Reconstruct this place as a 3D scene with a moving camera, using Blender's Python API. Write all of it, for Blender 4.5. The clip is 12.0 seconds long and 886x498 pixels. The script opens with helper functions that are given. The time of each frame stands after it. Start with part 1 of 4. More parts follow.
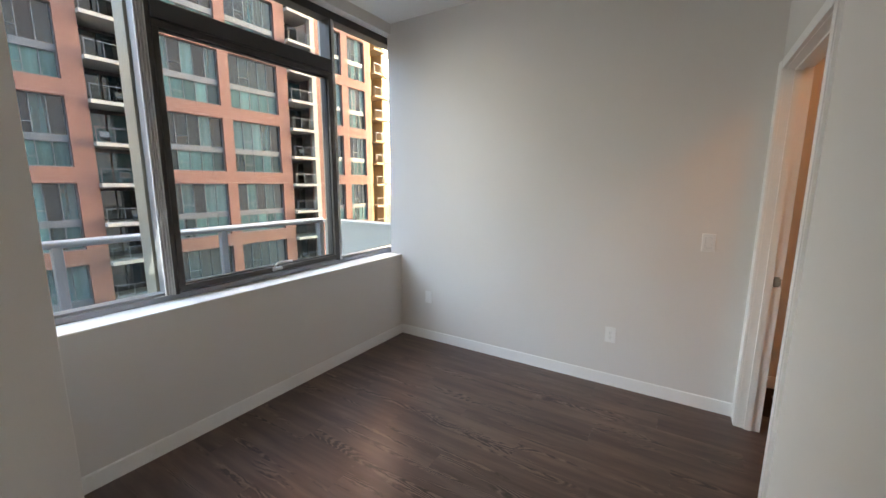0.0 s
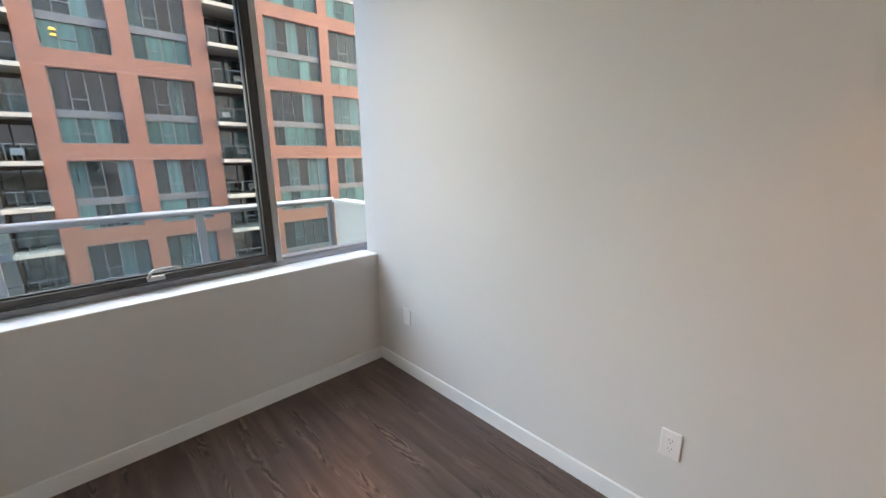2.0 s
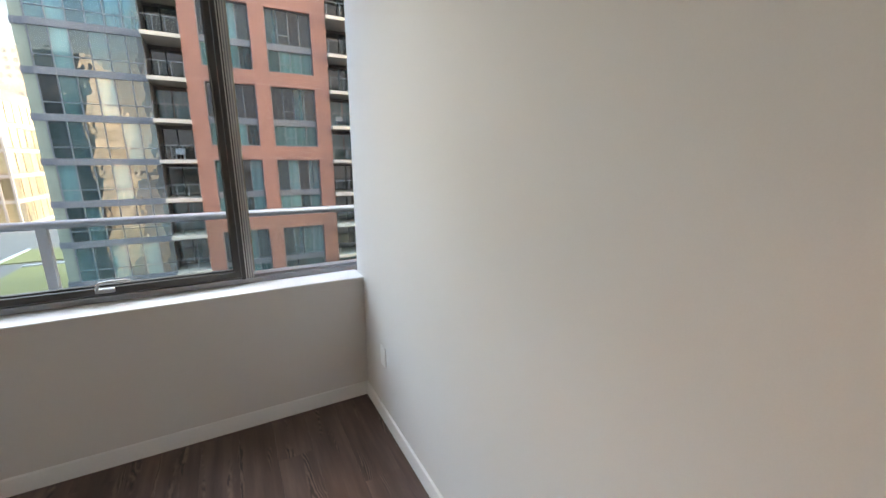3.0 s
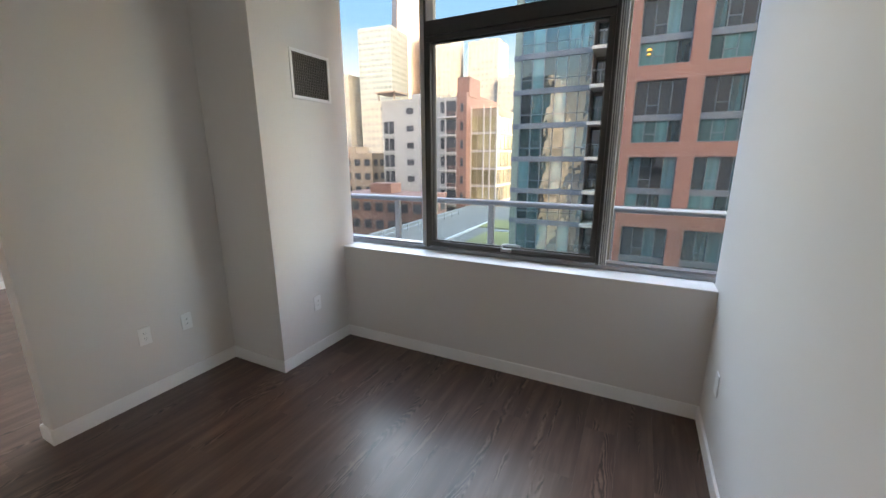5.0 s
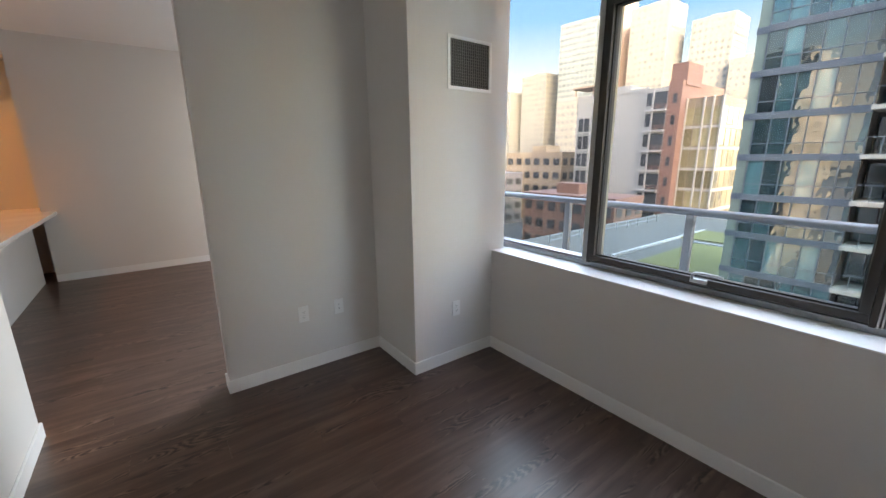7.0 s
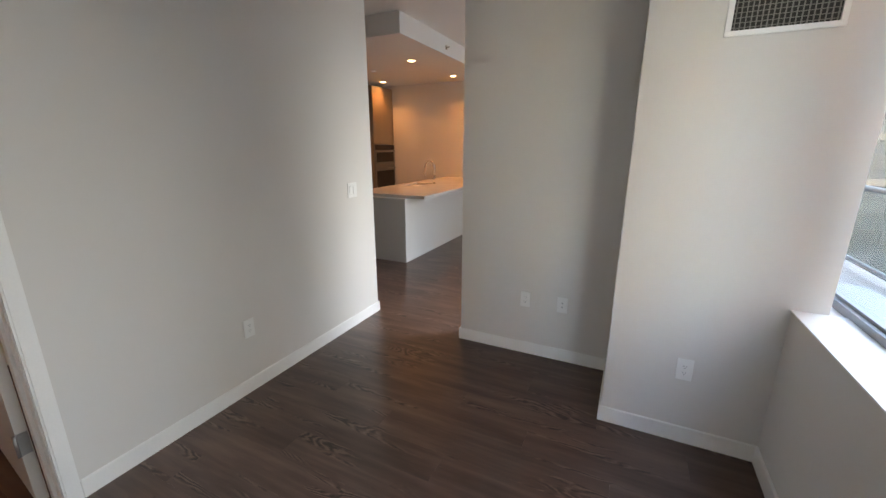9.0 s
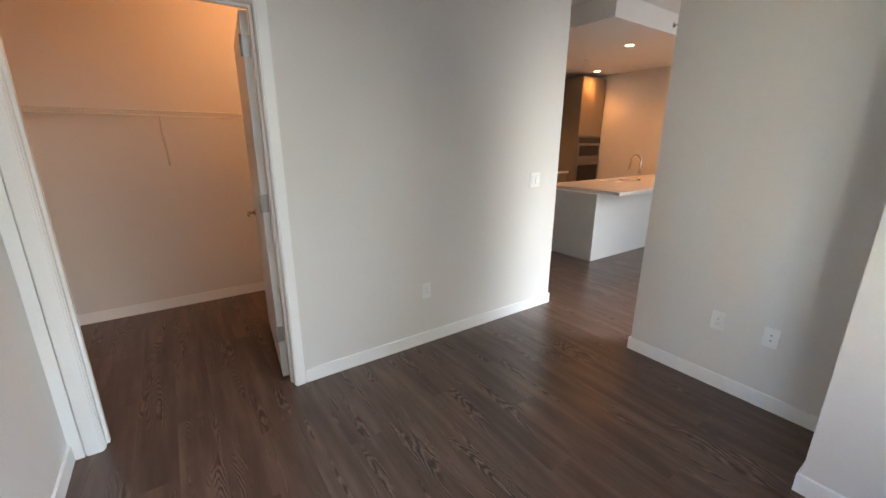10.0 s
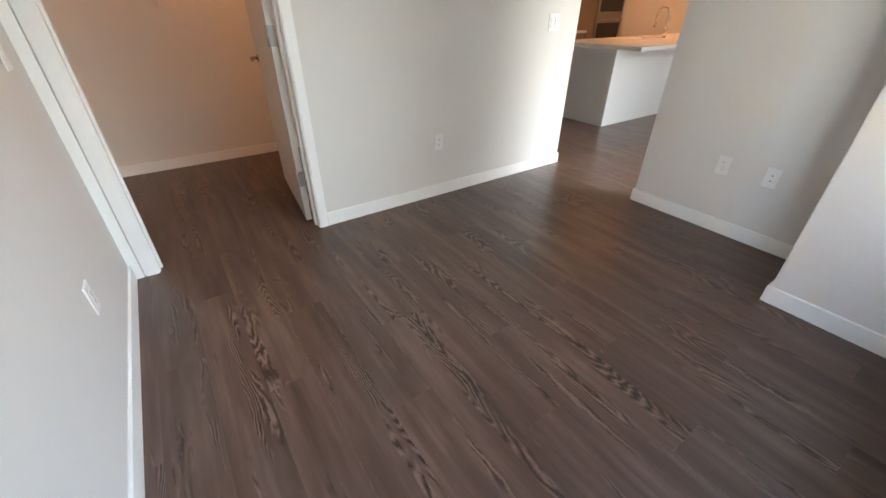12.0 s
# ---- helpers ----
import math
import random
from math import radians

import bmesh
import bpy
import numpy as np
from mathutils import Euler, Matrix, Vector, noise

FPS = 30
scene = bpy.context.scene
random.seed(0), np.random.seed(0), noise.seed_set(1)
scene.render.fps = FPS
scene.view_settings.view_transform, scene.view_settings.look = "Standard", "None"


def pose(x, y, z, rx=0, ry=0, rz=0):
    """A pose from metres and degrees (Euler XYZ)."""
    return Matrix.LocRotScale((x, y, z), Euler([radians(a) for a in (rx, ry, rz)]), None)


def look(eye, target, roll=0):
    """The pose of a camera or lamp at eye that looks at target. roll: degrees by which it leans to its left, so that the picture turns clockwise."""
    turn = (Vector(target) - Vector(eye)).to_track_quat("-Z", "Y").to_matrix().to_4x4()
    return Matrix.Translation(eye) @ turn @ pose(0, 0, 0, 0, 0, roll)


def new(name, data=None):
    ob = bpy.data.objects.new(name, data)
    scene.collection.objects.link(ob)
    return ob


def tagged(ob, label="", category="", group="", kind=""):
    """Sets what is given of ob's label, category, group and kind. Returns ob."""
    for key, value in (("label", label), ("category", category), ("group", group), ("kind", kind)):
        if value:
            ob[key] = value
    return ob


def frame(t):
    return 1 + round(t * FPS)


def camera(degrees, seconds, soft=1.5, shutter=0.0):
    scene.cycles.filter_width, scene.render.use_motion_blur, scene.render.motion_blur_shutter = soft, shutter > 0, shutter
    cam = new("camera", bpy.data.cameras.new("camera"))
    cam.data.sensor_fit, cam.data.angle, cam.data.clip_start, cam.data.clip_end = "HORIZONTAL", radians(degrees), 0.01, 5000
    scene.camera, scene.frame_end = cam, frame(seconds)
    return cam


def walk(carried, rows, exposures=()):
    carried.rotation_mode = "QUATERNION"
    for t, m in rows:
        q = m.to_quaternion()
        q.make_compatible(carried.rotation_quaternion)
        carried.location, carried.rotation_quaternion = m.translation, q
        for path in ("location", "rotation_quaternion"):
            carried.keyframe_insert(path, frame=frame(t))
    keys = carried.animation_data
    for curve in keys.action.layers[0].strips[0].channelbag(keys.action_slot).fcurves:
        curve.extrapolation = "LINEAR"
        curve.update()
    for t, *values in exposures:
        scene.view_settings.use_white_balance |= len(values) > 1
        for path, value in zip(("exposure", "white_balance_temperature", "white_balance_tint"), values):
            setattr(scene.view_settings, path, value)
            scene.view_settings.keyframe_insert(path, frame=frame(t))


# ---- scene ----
cam = camera(97.5, 12.0)
PATH = [
    (0, (-3.067, -2.428, 1.535), (-1.397, -1.379, 1.205), 0.2),
    (0.5, (-2.975, -2.445, 1.509), (-1.428, -1.238, 1.12), 0.0),
    (1, (-2.623, -2.397, 1.503), (-1.148, -1.116, 1.078), -0.1),
    (1.5, (-2.121, -2.396, 1.497), (-0.7, -1.059, 1.058), 0.0),
    (2, (-1.552, -2.356, 1.521), (-0.218, -0.94, 1.058), -0.6),
    (2.5, (-1.079, -2.338, 1.551), (0.119, -0.805, 1.09), -0.3),
    (3, (-0.691, -2.333, 1.56), (0.241, -0.622, 1.11), 0.1),
    (3.5, (-0.495, -2.338, 1.559), (-0.02, -0.448, 1.108), 0.2),
    (5.5, (-0.441, -2.609, 1.588), (-1.553, -1.01, 1.131), -0.3),
    (6, (-0.415, -2.558, 1.582), (-1.654, -1.054, 1.134), -0.2),
    (6.5, (-0.478, -2.396, 1.567), (-1.847, -1.012, 1.111), -0.4),
    (8.5, (-0.569, -0.962, 1.534), (-2.491, -1.217, 1.046), 0.1),
    (9, (-0.559, -0.717, 1.551), (-2.3, -1.557, 1.038), 0.0),
    (9.5, (-0.613, -0.609, 1.526), (-2.025, -1.926, 1.006), 0.1),
    (10, (-0.608, -0.499, 1.519), (-1.704, -2.082, 0.979), 0.2),
    (10.5, (-0.511, -0.452, 1.48), (-1.448, -2.122, 0.901), 0.2),
    (11, (-0.399, -0.405, 1.421), (-1.325, -2.041, 0.737), 0.2),
    (11.5, (-0.426, -0.368, 1.342), (-1.375, -1.902, 0.478), 0.0),
    (12, (-0.429, -0.384, 1.307), (-1.391, -1.779, 0.244), 0.2),
]
EXPOSURE = [(0, 4.77, 8500, 16), (1.5, 4.97, 8500, 16), (2.5, 4.95, 8600, 16), (3.5, 4.72, 8900, 17), (5.5, 4.5, 8000, 15), (6.5, 4.5, 8000, 15), (8.5, 4.5, 8200, 17), (9.5, 4.95, 8300, 16), (10.5, 5.08, 8000, 15), (12, 5.3, 8300, 15)]
walk(cam, [(t, look(eye, target, roll)) for t, eye, target, roll in PATH], EXPOSURE)

# ---- world, sun and large lights ----
world = bpy.data.worlds.new("sky")
scene.world = world
world.use_nodes = True
wn = world.node_tree.nodes
sky = wn.new("ShaderNodeTexSky")
sky.sky_type = "NISHITA"
sky.sun_disc = False
sky.sun_elevation = radians(22)
sky.sun_rotation = radians(131)
sky.dust_density = 1.6
world.node_tree.links.new(sky.outputs[0], wn["Background"].inputs[0])
wn["Background"].inputs[1].default_value = 0.15

sun = new("sun", bpy.data.lights.new("sun", "SUN"))
sun.data.energy, sun.data.angle, sun.data.color = 0.40, radians(0.6), (1.0, 0.90, 0.76)
sun.matrix_world = look((75.5, -65.6, 40.4), (0, 0, 0))

# area lamps added in the window openings, standing in for the bright north-western sky
def sky_light(name, x, y, width, z0, z1, watts, turn, spread):
    lamp = bpy.data.lights.new(name, "AREA")
    lamp.shape, lamp.size, lamp.size_y, lamp.energy, lamp.color = "RECTANGLE", width, z1 - z0, watts, (0.74, 0.90, 1.0)
    lamp.spread = radians(spread)
    zc = (z0 + z1) / 2
    new(name, lamp).matrix_world = look((x, y, zc), (x + math.sin(radians(turn)), y - math.cos(radians(turn)), zc - 0.5))


sky_light("sky_light_living", -4.75, 0.06, 1.8, 0.5, 2.8, 0.94, 29, 76)
sky_light("sky_light_living", -6.2, 0.06, 1.6, 0.5, 2.8, 0.8, 0, 170)
for lamp_x, watts, turn, spread in ((-2.40, 0.15, 29, 66), (-1.66, 0.155, 32, 100), (-0.95, 0.20, 36, 122)):
    sky_light("sky_light_bedroom", lamp_x, 0.09, 0.60, 0.88, 2.86, watts, turn, spread)

# ---- materials ----
def mat(name, colour, rough=0.5, metal=0.0, vary=0.08, scale=3.0, fine=60.0, bump=0.0, stretch=(1, 1, 1), random_tint=0.0,
        spec=0.5, coat=0.0, emit=None, power=0.0):
    """Procedural surface: broad stains, fine grain, a little relief, roughness that varies with it."""
    m = bpy.data.materials.new(name)
    m.use_nodes = True
    n, l = m.node_tree.nodes, m.node_tree.links
    b = n["Principled BSDF"]
    b.inputs["Metallic"].default_value = metal
    b.inputs["Specular IOR Level"].default_value = spec
    b.inputs["Coat Weight"].default_value = coat
    tc = n.new("ShaderNodeTexCoord")
    mp = n.new("ShaderNodeMapping")
    mp.inputs["Scale"].default_value = stretch
    l.new(tc.outputs["Object"], mp.inputs[0])
    big, small = n.new("ShaderNodeTexNoise"), n.new("ShaderNodeTexNoise")
    for t, s in ((big, scale), (small, fine)):
        t.inputs["Scale"].default_value = s
        t.inputs["Detail"].default_value = 4
        l.new(mp.outputs[0], t.inputs["Vector"])
    add = n.new("ShaderNodeMath")
    add.operation = "MULTIPLY_ADD"
    add.inputs[1].default_value = 0.5
    l.new(small.outputs[0], add.inputs[0])
    half = n.new("ShaderNodeMath")
    half.operation = "MULTIPLY"
    half.inputs[1].default_value = 0.5
    l.new(big.outputs[0], half.inputs[0])
    l.new(half.outputs[0], add.inputs[2])
    rng = n.new("ShaderNodeMapRange")
    rng.inputs[1].default_value, rng.inputs[2].default_value = 0.3, 0.7
    rng.inputs[3].default_value, rng.inputs[4].default_value = 1 - vary, 1 + vary
    l.new(add.outputs[0], rng.inputs[0])
    value = rng.outputs[0]
    if random_tint:
        info = n.new("ShaderNodeObjectInfo")
        rr = n.new("ShaderNodeMapRange")
        rr.inputs[3].default_value, rr.inputs[4].default_value = 1 - random_tint, 1 + random_tint
        l.new(info.outputs["Random"], rr.inputs[0])
        mul = n.new("ShaderNodeMath")
        mul.operation = "MULTIPLY"
        l.new(value, mul.inputs[0]), l.new(rr.outputs[0], mul.inputs[1])
        value = mul.outputs[0]
    sc = n.new("ShaderNodeVectorMath")
    sc.operation = "SCALE"
    sc.inputs[0].default_value = colour
    l.new(value, sc.inputs["Scale"])
    l.new(sc.outputs[0], b.inputs["Base Color"])
    rg = n.new("ShaderNodeMapRange")
    rg.inputs[3].default_value, rg.inputs[4].default_value = max(0.02, rough - 0.07), min(1, rough + 0.07)
    l.new(add.outputs[0], rg.inputs[0])
    l.new(rg.outputs[0], b.inputs["Roughness"])
    if bump:
        bp = n.new("ShaderNodeBump")
        bp.inputs["Strength"].default_value, bp.inputs["Distance"].default_value = 0.5, bump
        l.new(small.outputs[0], bp.inputs["Height"])
        l.new(bp.outputs[0], b.inputs["Normal"])
    if emit:
        b.inputs["Emission Color"].default_value = (*emit, 1)
        b.inputs["Emission Strength"].default_value = power
    return m


def glass(name, tint=(0.97, 0.99, 0.98), gloss=0.1):
    """A thin clear pane: seen straight through, with a Fresnel reflection."""
    m = bpy.data.materials.new(name)
    m.use_nodes = True
    n, l = m.node_tree.nodes, m.node_tree.links
    n.remove(n["Principled BSDF"])
    tr, gl, mix, lw = n.new("ShaderNodeBsdfTransparent"), n.new("ShaderNodeBsdfGlossy"), n.new("ShaderNodeMixShader"), n.new("ShaderNodeLayerWeight")
    tr.inputs[0].default_value = (*tint, 1)
    gl.inputs["Roughness"].default_value = 0.01
    lw.inputs[0].default_value = 0.5
    steep, amount = n.new("ShaderNodeMath"), n.new("ShaderNodeMath")
    steep.operation, amount.operation = "POWER", "MULTIPLY_ADD"
    steep.inputs[1].default_value = 4.0
    amount.inputs[1].default_value, amount.inputs[2].default_value = 0.32, gloss * 0.10
    l.new(lw.outputs["Facing"], steep.inputs[0]), l.new(steep.outputs[0], amount.inputs[0])
    l.new(amount.outputs[0], mix.inputs[0]), l.new(tr.outputs[0], mix.inputs[1]), l.new(gl.outputs[0], mix.inputs[2])
    l.new(mix.outputs[0], n["Material Output"].inputs[0])
    return m


def plank_wood():
    """Dark grey-brown vinyl oak: long streaks, cathedral figure, open pores; each plank its own cut."""
    m = bpy.data.materials.new("dark_oak_plank")
    m.use_nodes = True
    n, l = m.node_tree.nodes, m.node_tree.links
    b = n["Principled BSDF"]
    tc, info = n.new("ShaderNodeTexCoord"), n.new("ShaderNodeObjectInfo")
    geo = n.new("ShaderNodeNewGeometry")
    ad = n.new("ShaderNodeMath")
    ad.operation = "ADD"
    l.new(info.outputs["Random"], ad.inputs[0]), l.new(geo.outputs["Random Per Island"], ad.inputs[1])
    off = n.new("ShaderNodeVectorMath")
    off.operation = "SCALE"
    off.inputs[0].default_value = (17.0, 31.0, 23.0)
    l.new(ad.outputs[0], off.inputs["Scale"])
    move = n.new("ShaderNodeVectorMath")
    l.new(tc.outputs["Object"], move.inputs[0]), l.new(off.outputs[0], move.inputs[1])

    def noise_at(scale, detail, stretch, rough=0.55):
        mp, t = n.new("ShaderNodeMapping"), n.new("ShaderNodeTexNoise")
        mp.inputs["Scale"].default_value = stretch
        t.inputs["Scale"].default_value, t.inputs["Detail"].default_value, t.inputs["Roughness"].default_value = scale, detail, rough
        l.new(move.outputs[0], mp.inputs[0]), l.new(mp.outputs[0], t.inputs["Vector"])
        return t.outputs[0]

    streak = noise_at(1.0, 4, (24, 1.3, 1))
    cloud = noise_at(1.0, 4, (9, 1.5, 1))
    pores = noise_at(1.0, 4, (260, 9, 1), 0.7)
    # cathedral rings: level lines of a slow, drawn-out height
    slow = noise_at(1.0, 1.5, (6.5, 1.0, 1), 0.4)
    ring = n.new("ShaderNodeMath")
    ring.operation = "MULTIPLY"
    ring.inputs[1].default_value = 190.0
    jag = n.new("ShaderNodeMath")
    jag.operation = "MULTIPLY_ADD"
    jag.inputs[1].default_value = 0.06
    l.new(noise_at(1.0, 3, (40, 11, 1), 0.6), jag.inputs[0]), l.new(slow, jag.inputs[2])
    l.new(jag.outputs[0], ring.inputs[0])
    wave = n.new("ShaderNodeMath")
    wave.operation = "SINE"
    l.new(ring.outputs[0], wave.inputs[0])
    wv = n.new("ShaderNodeMapRange")
    wv.inputs[1].default_value, wv.inputs[2].default_value = 0.15, 0.95
    l.new(wave.outputs[0], wv.inputs[0])
    # the figure shows only here and there
    patch = n.new("ShaderNodeMapRange")
    patch.inputs[1].default_value, patch.inputs[2].default_value = 0.555, 0.62
    l.new(noise_at(1.0, 3, (13, 1.3, 1)), patch.inputs[0])
    fig = n.new("ShaderNodeMath")
    fig.operation = "MULTIPLY"
    l.new(wv.outputs[0], fig.inputs[0]), l.new(patch.outputs[0], fig.inputs[1])

    ramp = n.new("ShaderNodeValToRGB")
    e = ramp.color_ramp.elements
    e[0].position, e[0].color = 0.28, (0.036, 0.0200, 0.0155, 1)
    e[1].position, e[1].color = 0.74, (0.190, 0.120, 0.096, 1)
    mid = ramp.color_ramp.elements.new(0.5)
    mid.color = (0.098, 0.058, 0.0455, 1)
    sm = n.new("ShaderNodeMath")
    sm.operation = "MULTIPLY_ADD"
    sm.inputs[1].default_value = 0.38
    l.new(streak, sm.inputs[0])
    cm = n.new("ShaderNodeMath")
    cm.operation = "MULTIPLY"
    cm.inputs[1].default_value = 0.62
    l.new(cloud, cm.inputs[0]), l.new(cm.outputs[0], sm.inputs[2])
    l.new(sm.outputs[0], ramp.inputs[0])
    dark = n.new("ShaderNodeMixRGB")
    dark.inputs[2].default_value = (0.016, 0.009, 0.007, 1)
    fm = n.new("ShaderNodeMath")
    fm.operation = "MULTIPLY"
    fm.inputs[1].default_value = 0.85
    l.new(fig.outputs[0], fm.inputs[0]), l.new(fm.outputs[0], dark.inputs[0])
    l.new(ramp.outputs[0], dark.inputs[1])
    # pale early wood between the dark rings
    lo, lm, pale = n.new("ShaderNodeMapRange"), n.new("ShaderNodeMath"), n.new("ShaderNodeMixRGB")
    lo.inputs[1].default_value, lo.inputs[2].default_value, lo.inputs[4].default_value = -0.2, -0.95, 0.48
    l.new(wave.outputs[0], lo.inputs[0])
    lm.operation = "MULTIPLY"
    l.new(lo.outputs[0], lm.inputs[0]), l.new(patch.outputs[0], lm.inputs[1]), l.new(lm.outputs[0], pale.inputs[0])
    pale.inputs[2].default_value = (0.25, 0.17, 0.136, 1)
    l.new(dark.outputs[0], pale.inputs[1])
    tint = n.new("ShaderNodeVectorMath")
    tint.operation = "SCALE"
    tr = n.new("ShaderNodeMapRange")
    tr.inputs[2].default_value, tr.inputs[3].default_value, tr.inputs[4].default_value = 2.0, 0.86, 1.16
    l.new(ad.outputs[0], tr.inputs[0]), l.new(tr.outputs[0], tint.inputs["Scale"])
    l.new(pale.outputs[0], tint.inputs[0])
    l.new(tint.outputs[0], b.inputs["Base Color"])
    rr = n.new("ShaderNodeMapRange")
    rr.inputs[3].default_value, rr.inputs[4].default_value = 0.24, 0.40
    l.new(pores, rr.inputs[0]), l.new(rr.outputs[0], b.inputs["Roughness"])
    bp = n.new("ShaderNodeBump")
    bp.inputs["Strength"].default_value, bp.inputs["Distance"].default_value = 0.35, 0.0006
    l.new(pores, bp.inputs["Height"]), l.new(bp.outputs[0], b.inputs["Normal"])
    return m


def window_pane(name, tones, ior):
    """Far window glass over blinds, curtains and dark rooms: teal, each pane its own; a bright reflection of the sky."""
    m = bpy.data.materials.new(name)
    m.use_nodes = True
    n, l = m.node_tree.nodes, m.node_tree.links
    b = n["Principled BSDF"]
    info, tc = n.new("ShaderNodeObjectInfo"), n.new("ShaderNodeTexCoord")
    ramp = n.new("ShaderNodeValToRGB")
    ramp.color_ramp.interpolation = "LINEAR"
    e = ramp.color_ramp.elements
    e[0].color, e[1].color = [(*c, 1) for c in (tones[0], tones[-1])]
    for p, c in zip((0.3, 0.5, 0.75), tones[1:-1]):
        ramp.color_ramp.elements.new(p).color = (*c, 1)
    l.new(info.outputs["Random"], ramp.inputs[0])
    mp, t = n.new("ShaderNodeMapping"), n.new("ShaderNodeTexNoise")
    mp.inputs["Scale"].default_value = (4, 1, 0.25)
    l.new(tc.outputs["Object"], mp.inputs[0]), l.new(mp.outputs[0], t.inputs["Vector"])
    t.inputs["Scale"].default_value = 1.0
    rg = n.new("ShaderNodeMapRange")
    rg.inputs[1].default_value, rg.inputs[2].default_value, rg.inputs[3].default_value, rg.inputs[4].default_value = 0.35, 0.65, 0.82, 1.15
    l.new(t.outputs[0], rg.inputs[0])
    sc = n.new("ShaderNodeVectorMath")
    sc.operation = "SCALE"
    l.new(ramp.outputs[0], sc.inputs[0]), l.new(rg.outputs[0], sc.inputs["Scale"])
    l.new(sc.outputs[0], b.inputs["Base Color"])
    b.inputs["Roughness"].default_value = 0.03
    b.inputs["IOR"].default_value = ior
    wob, bp = n.new("ShaderNodeTexNoise"), n.new("ShaderNodeBump")
    wob.inputs["Scale"].default_value = 0.9
    l.new(tc.outputs["Object"], wob.inputs["Vector"])
    bp.inputs["Strength"].default_value, bp.inputs["Distance"].default_value = 0.25, 0.05
    l.new(wob.outputs[0], bp.inputs["Height"]), l.new(bp.outputs[0], b.inputs["Normal"])
    return m


PAINT = mat("warm_white_wall_paint", (0.74, 0.712, 0.684), 0.62, vary=0.02, scale=1.2, fine=260, bump=0.0004, spec=0.35)
CEIL = mat("ceiling_paint", (0.84, 0.83, 0.81), 0.85, vary=0.02, scale=1.0, fine=200, bump=0.0004)
TRIM = mat("satin_white_trim", (0.89, 0.885, 0.87), 0.38, vary=0.03, scale=4, fine=120, bump=0.0002)
PLASTIC = mat("white_plastic", (0.86, 0.855, 0.84), 0.3, vary=0.01, scale=8, fine=200)
GAP = mat("switch_gap", (0.52, 0.52, 0.51), 0.5)
SLOT = mat("dark_slot", (0.10, 0.10, 0.098), 0.6)
BRONZE = mat("dark_bronze_aluminium", (0.060, 0.055, 0.052), 0.42, metal=0.35, vary=0.12, scale=5, fine=150)
GREYMETAL = mat("grey_anodised_aluminium", (0.30, 0.31, 0.32), 0.4, metal=0.6, vary=0.08, scale=5, fine=150)
RIBM = mat("pale_grey_rib", (0.58, 0.575, 0.56), 0.45, vary=0.08, scale=5, fine=150)
SEAL = mat("black_gasket", (0.02, 0.02, 0.02), 0.7)
LATCHM = mat("worn_zinc_latch", (0.42, 0.42, 0.42), 0.35, metal=0.85, vary=0.15, scale=20)
GRILLE = mat("pale_steel_grille", (0.22, 0.205, 0.19), 0.45, metal=0.3, vary=0.1, scale=20)
DARK = mat("duct_dark", (0.035, 0.033, 0.03), 0.9)
NICKEL = mat("satin_nickel", (0.62, 0.58, 0.52), 0.25, metal=1.0, vary=0.05, scale=20)
HINGEM = mat("brushed_steel_hinge", (0.42, 0.43, 0.44), 0.38, metal=0.9, vary=0.08, scale=30)
DOORP = mat("door_paint", (0.74, 0.73, 0.70), 0.4, vary=0.03, scale=3, fine=150, bump=0.0002)
WIRE = mat("white_coated_wire", (0.78, 0.77, 0.74), 0.4, vary=0.03)
FIN = mat("pale_silver_fin", (0.32, 0.295, 0.24), 0.3, metal=0.3, vary=0.05, scale=3, fine=60)
RAILP = mat("silver_rail_paint", (0.26, 0.27, 0.285), 0.35, metal=0.5, vary=0.06, scale=4, fine=90)
STUCCO = mat("cream_stucco", (0.43, 0.405, 0.34), 0.85, vary=0.05, scale=3, fine=180, bump=0.002)
CONC = mat("balcony_concrete", (0.34, 0.33, 0.32), 0.85, vary=0.12, scale=2, fine=80, bump=0.002)
PANE = glass("clear_pane", gloss=0.10)
RAILGLASS = glass("rail_glass", (0.90, 0.95, 0.95), gloss=0.11)
WOOD = plank_wood()
# shadow between the planks is put into this near-black colour
SUBFLOOR = mat("joint_shadow", (0.02, 0.015, 0.014), 0.8)
QUARTZ = mat("white_quartz", (0.74, 0.72, 0.69), 0.18, vary=0.05, scale=3, fine=90)
ISLANDP = mat("white_island_panel", (0.72, 0.72, 0.71), 0.42, vary=0.03, scale=2)
CABINET = mat("taupe_cabinet", (0.26, 0.20, 0.14), 0.42, vary=0.07, scale=1.5, fine=40, stretch=(8, 8, 1))
STEEL = mat("stainless_steel", (0.30, 0.285, 0.27), 0.34, metal=1.0, vary=0.06, scale=4, fine=60, stretch=(1, 1, 12))
BLACKGLASS = mat("black_oven_glass", (0.012, 0.012, 0.013), 0.06, vary=0.05)
SINKM = mat("dark_sink_steel", (0.05, 0.045, 0.042), 0.35, metal=0.4, vary=0.1, scale=10)
LAMPGLOW = mat("lamp_lens", (0.9, 0.8, 0.6), 0.5, emit=(1.0, 0.72, 0.42), power=1.2)
BRICK = mat("salmon_brick", (0.165, 0.082, 0.066), 0.85, vary=0.16, scale=0.35, fine=7.0, stretch=(1, 1, 3.2))
JOINTM = mat("pale_joint", (0.24, 0.15, 0.13), 0.85, vary=0.08, scale=0.6)
OCHRE = mat("ochre_precast", (0.30, 0.215, 0.12), 0.85, vary=0.12, scale=0.5, fine=6)
CREAMC = mat("pale_precast", (0.30, 0.288, 0.26), 0.85, vary=0.1, scale=0.6, fine=8)
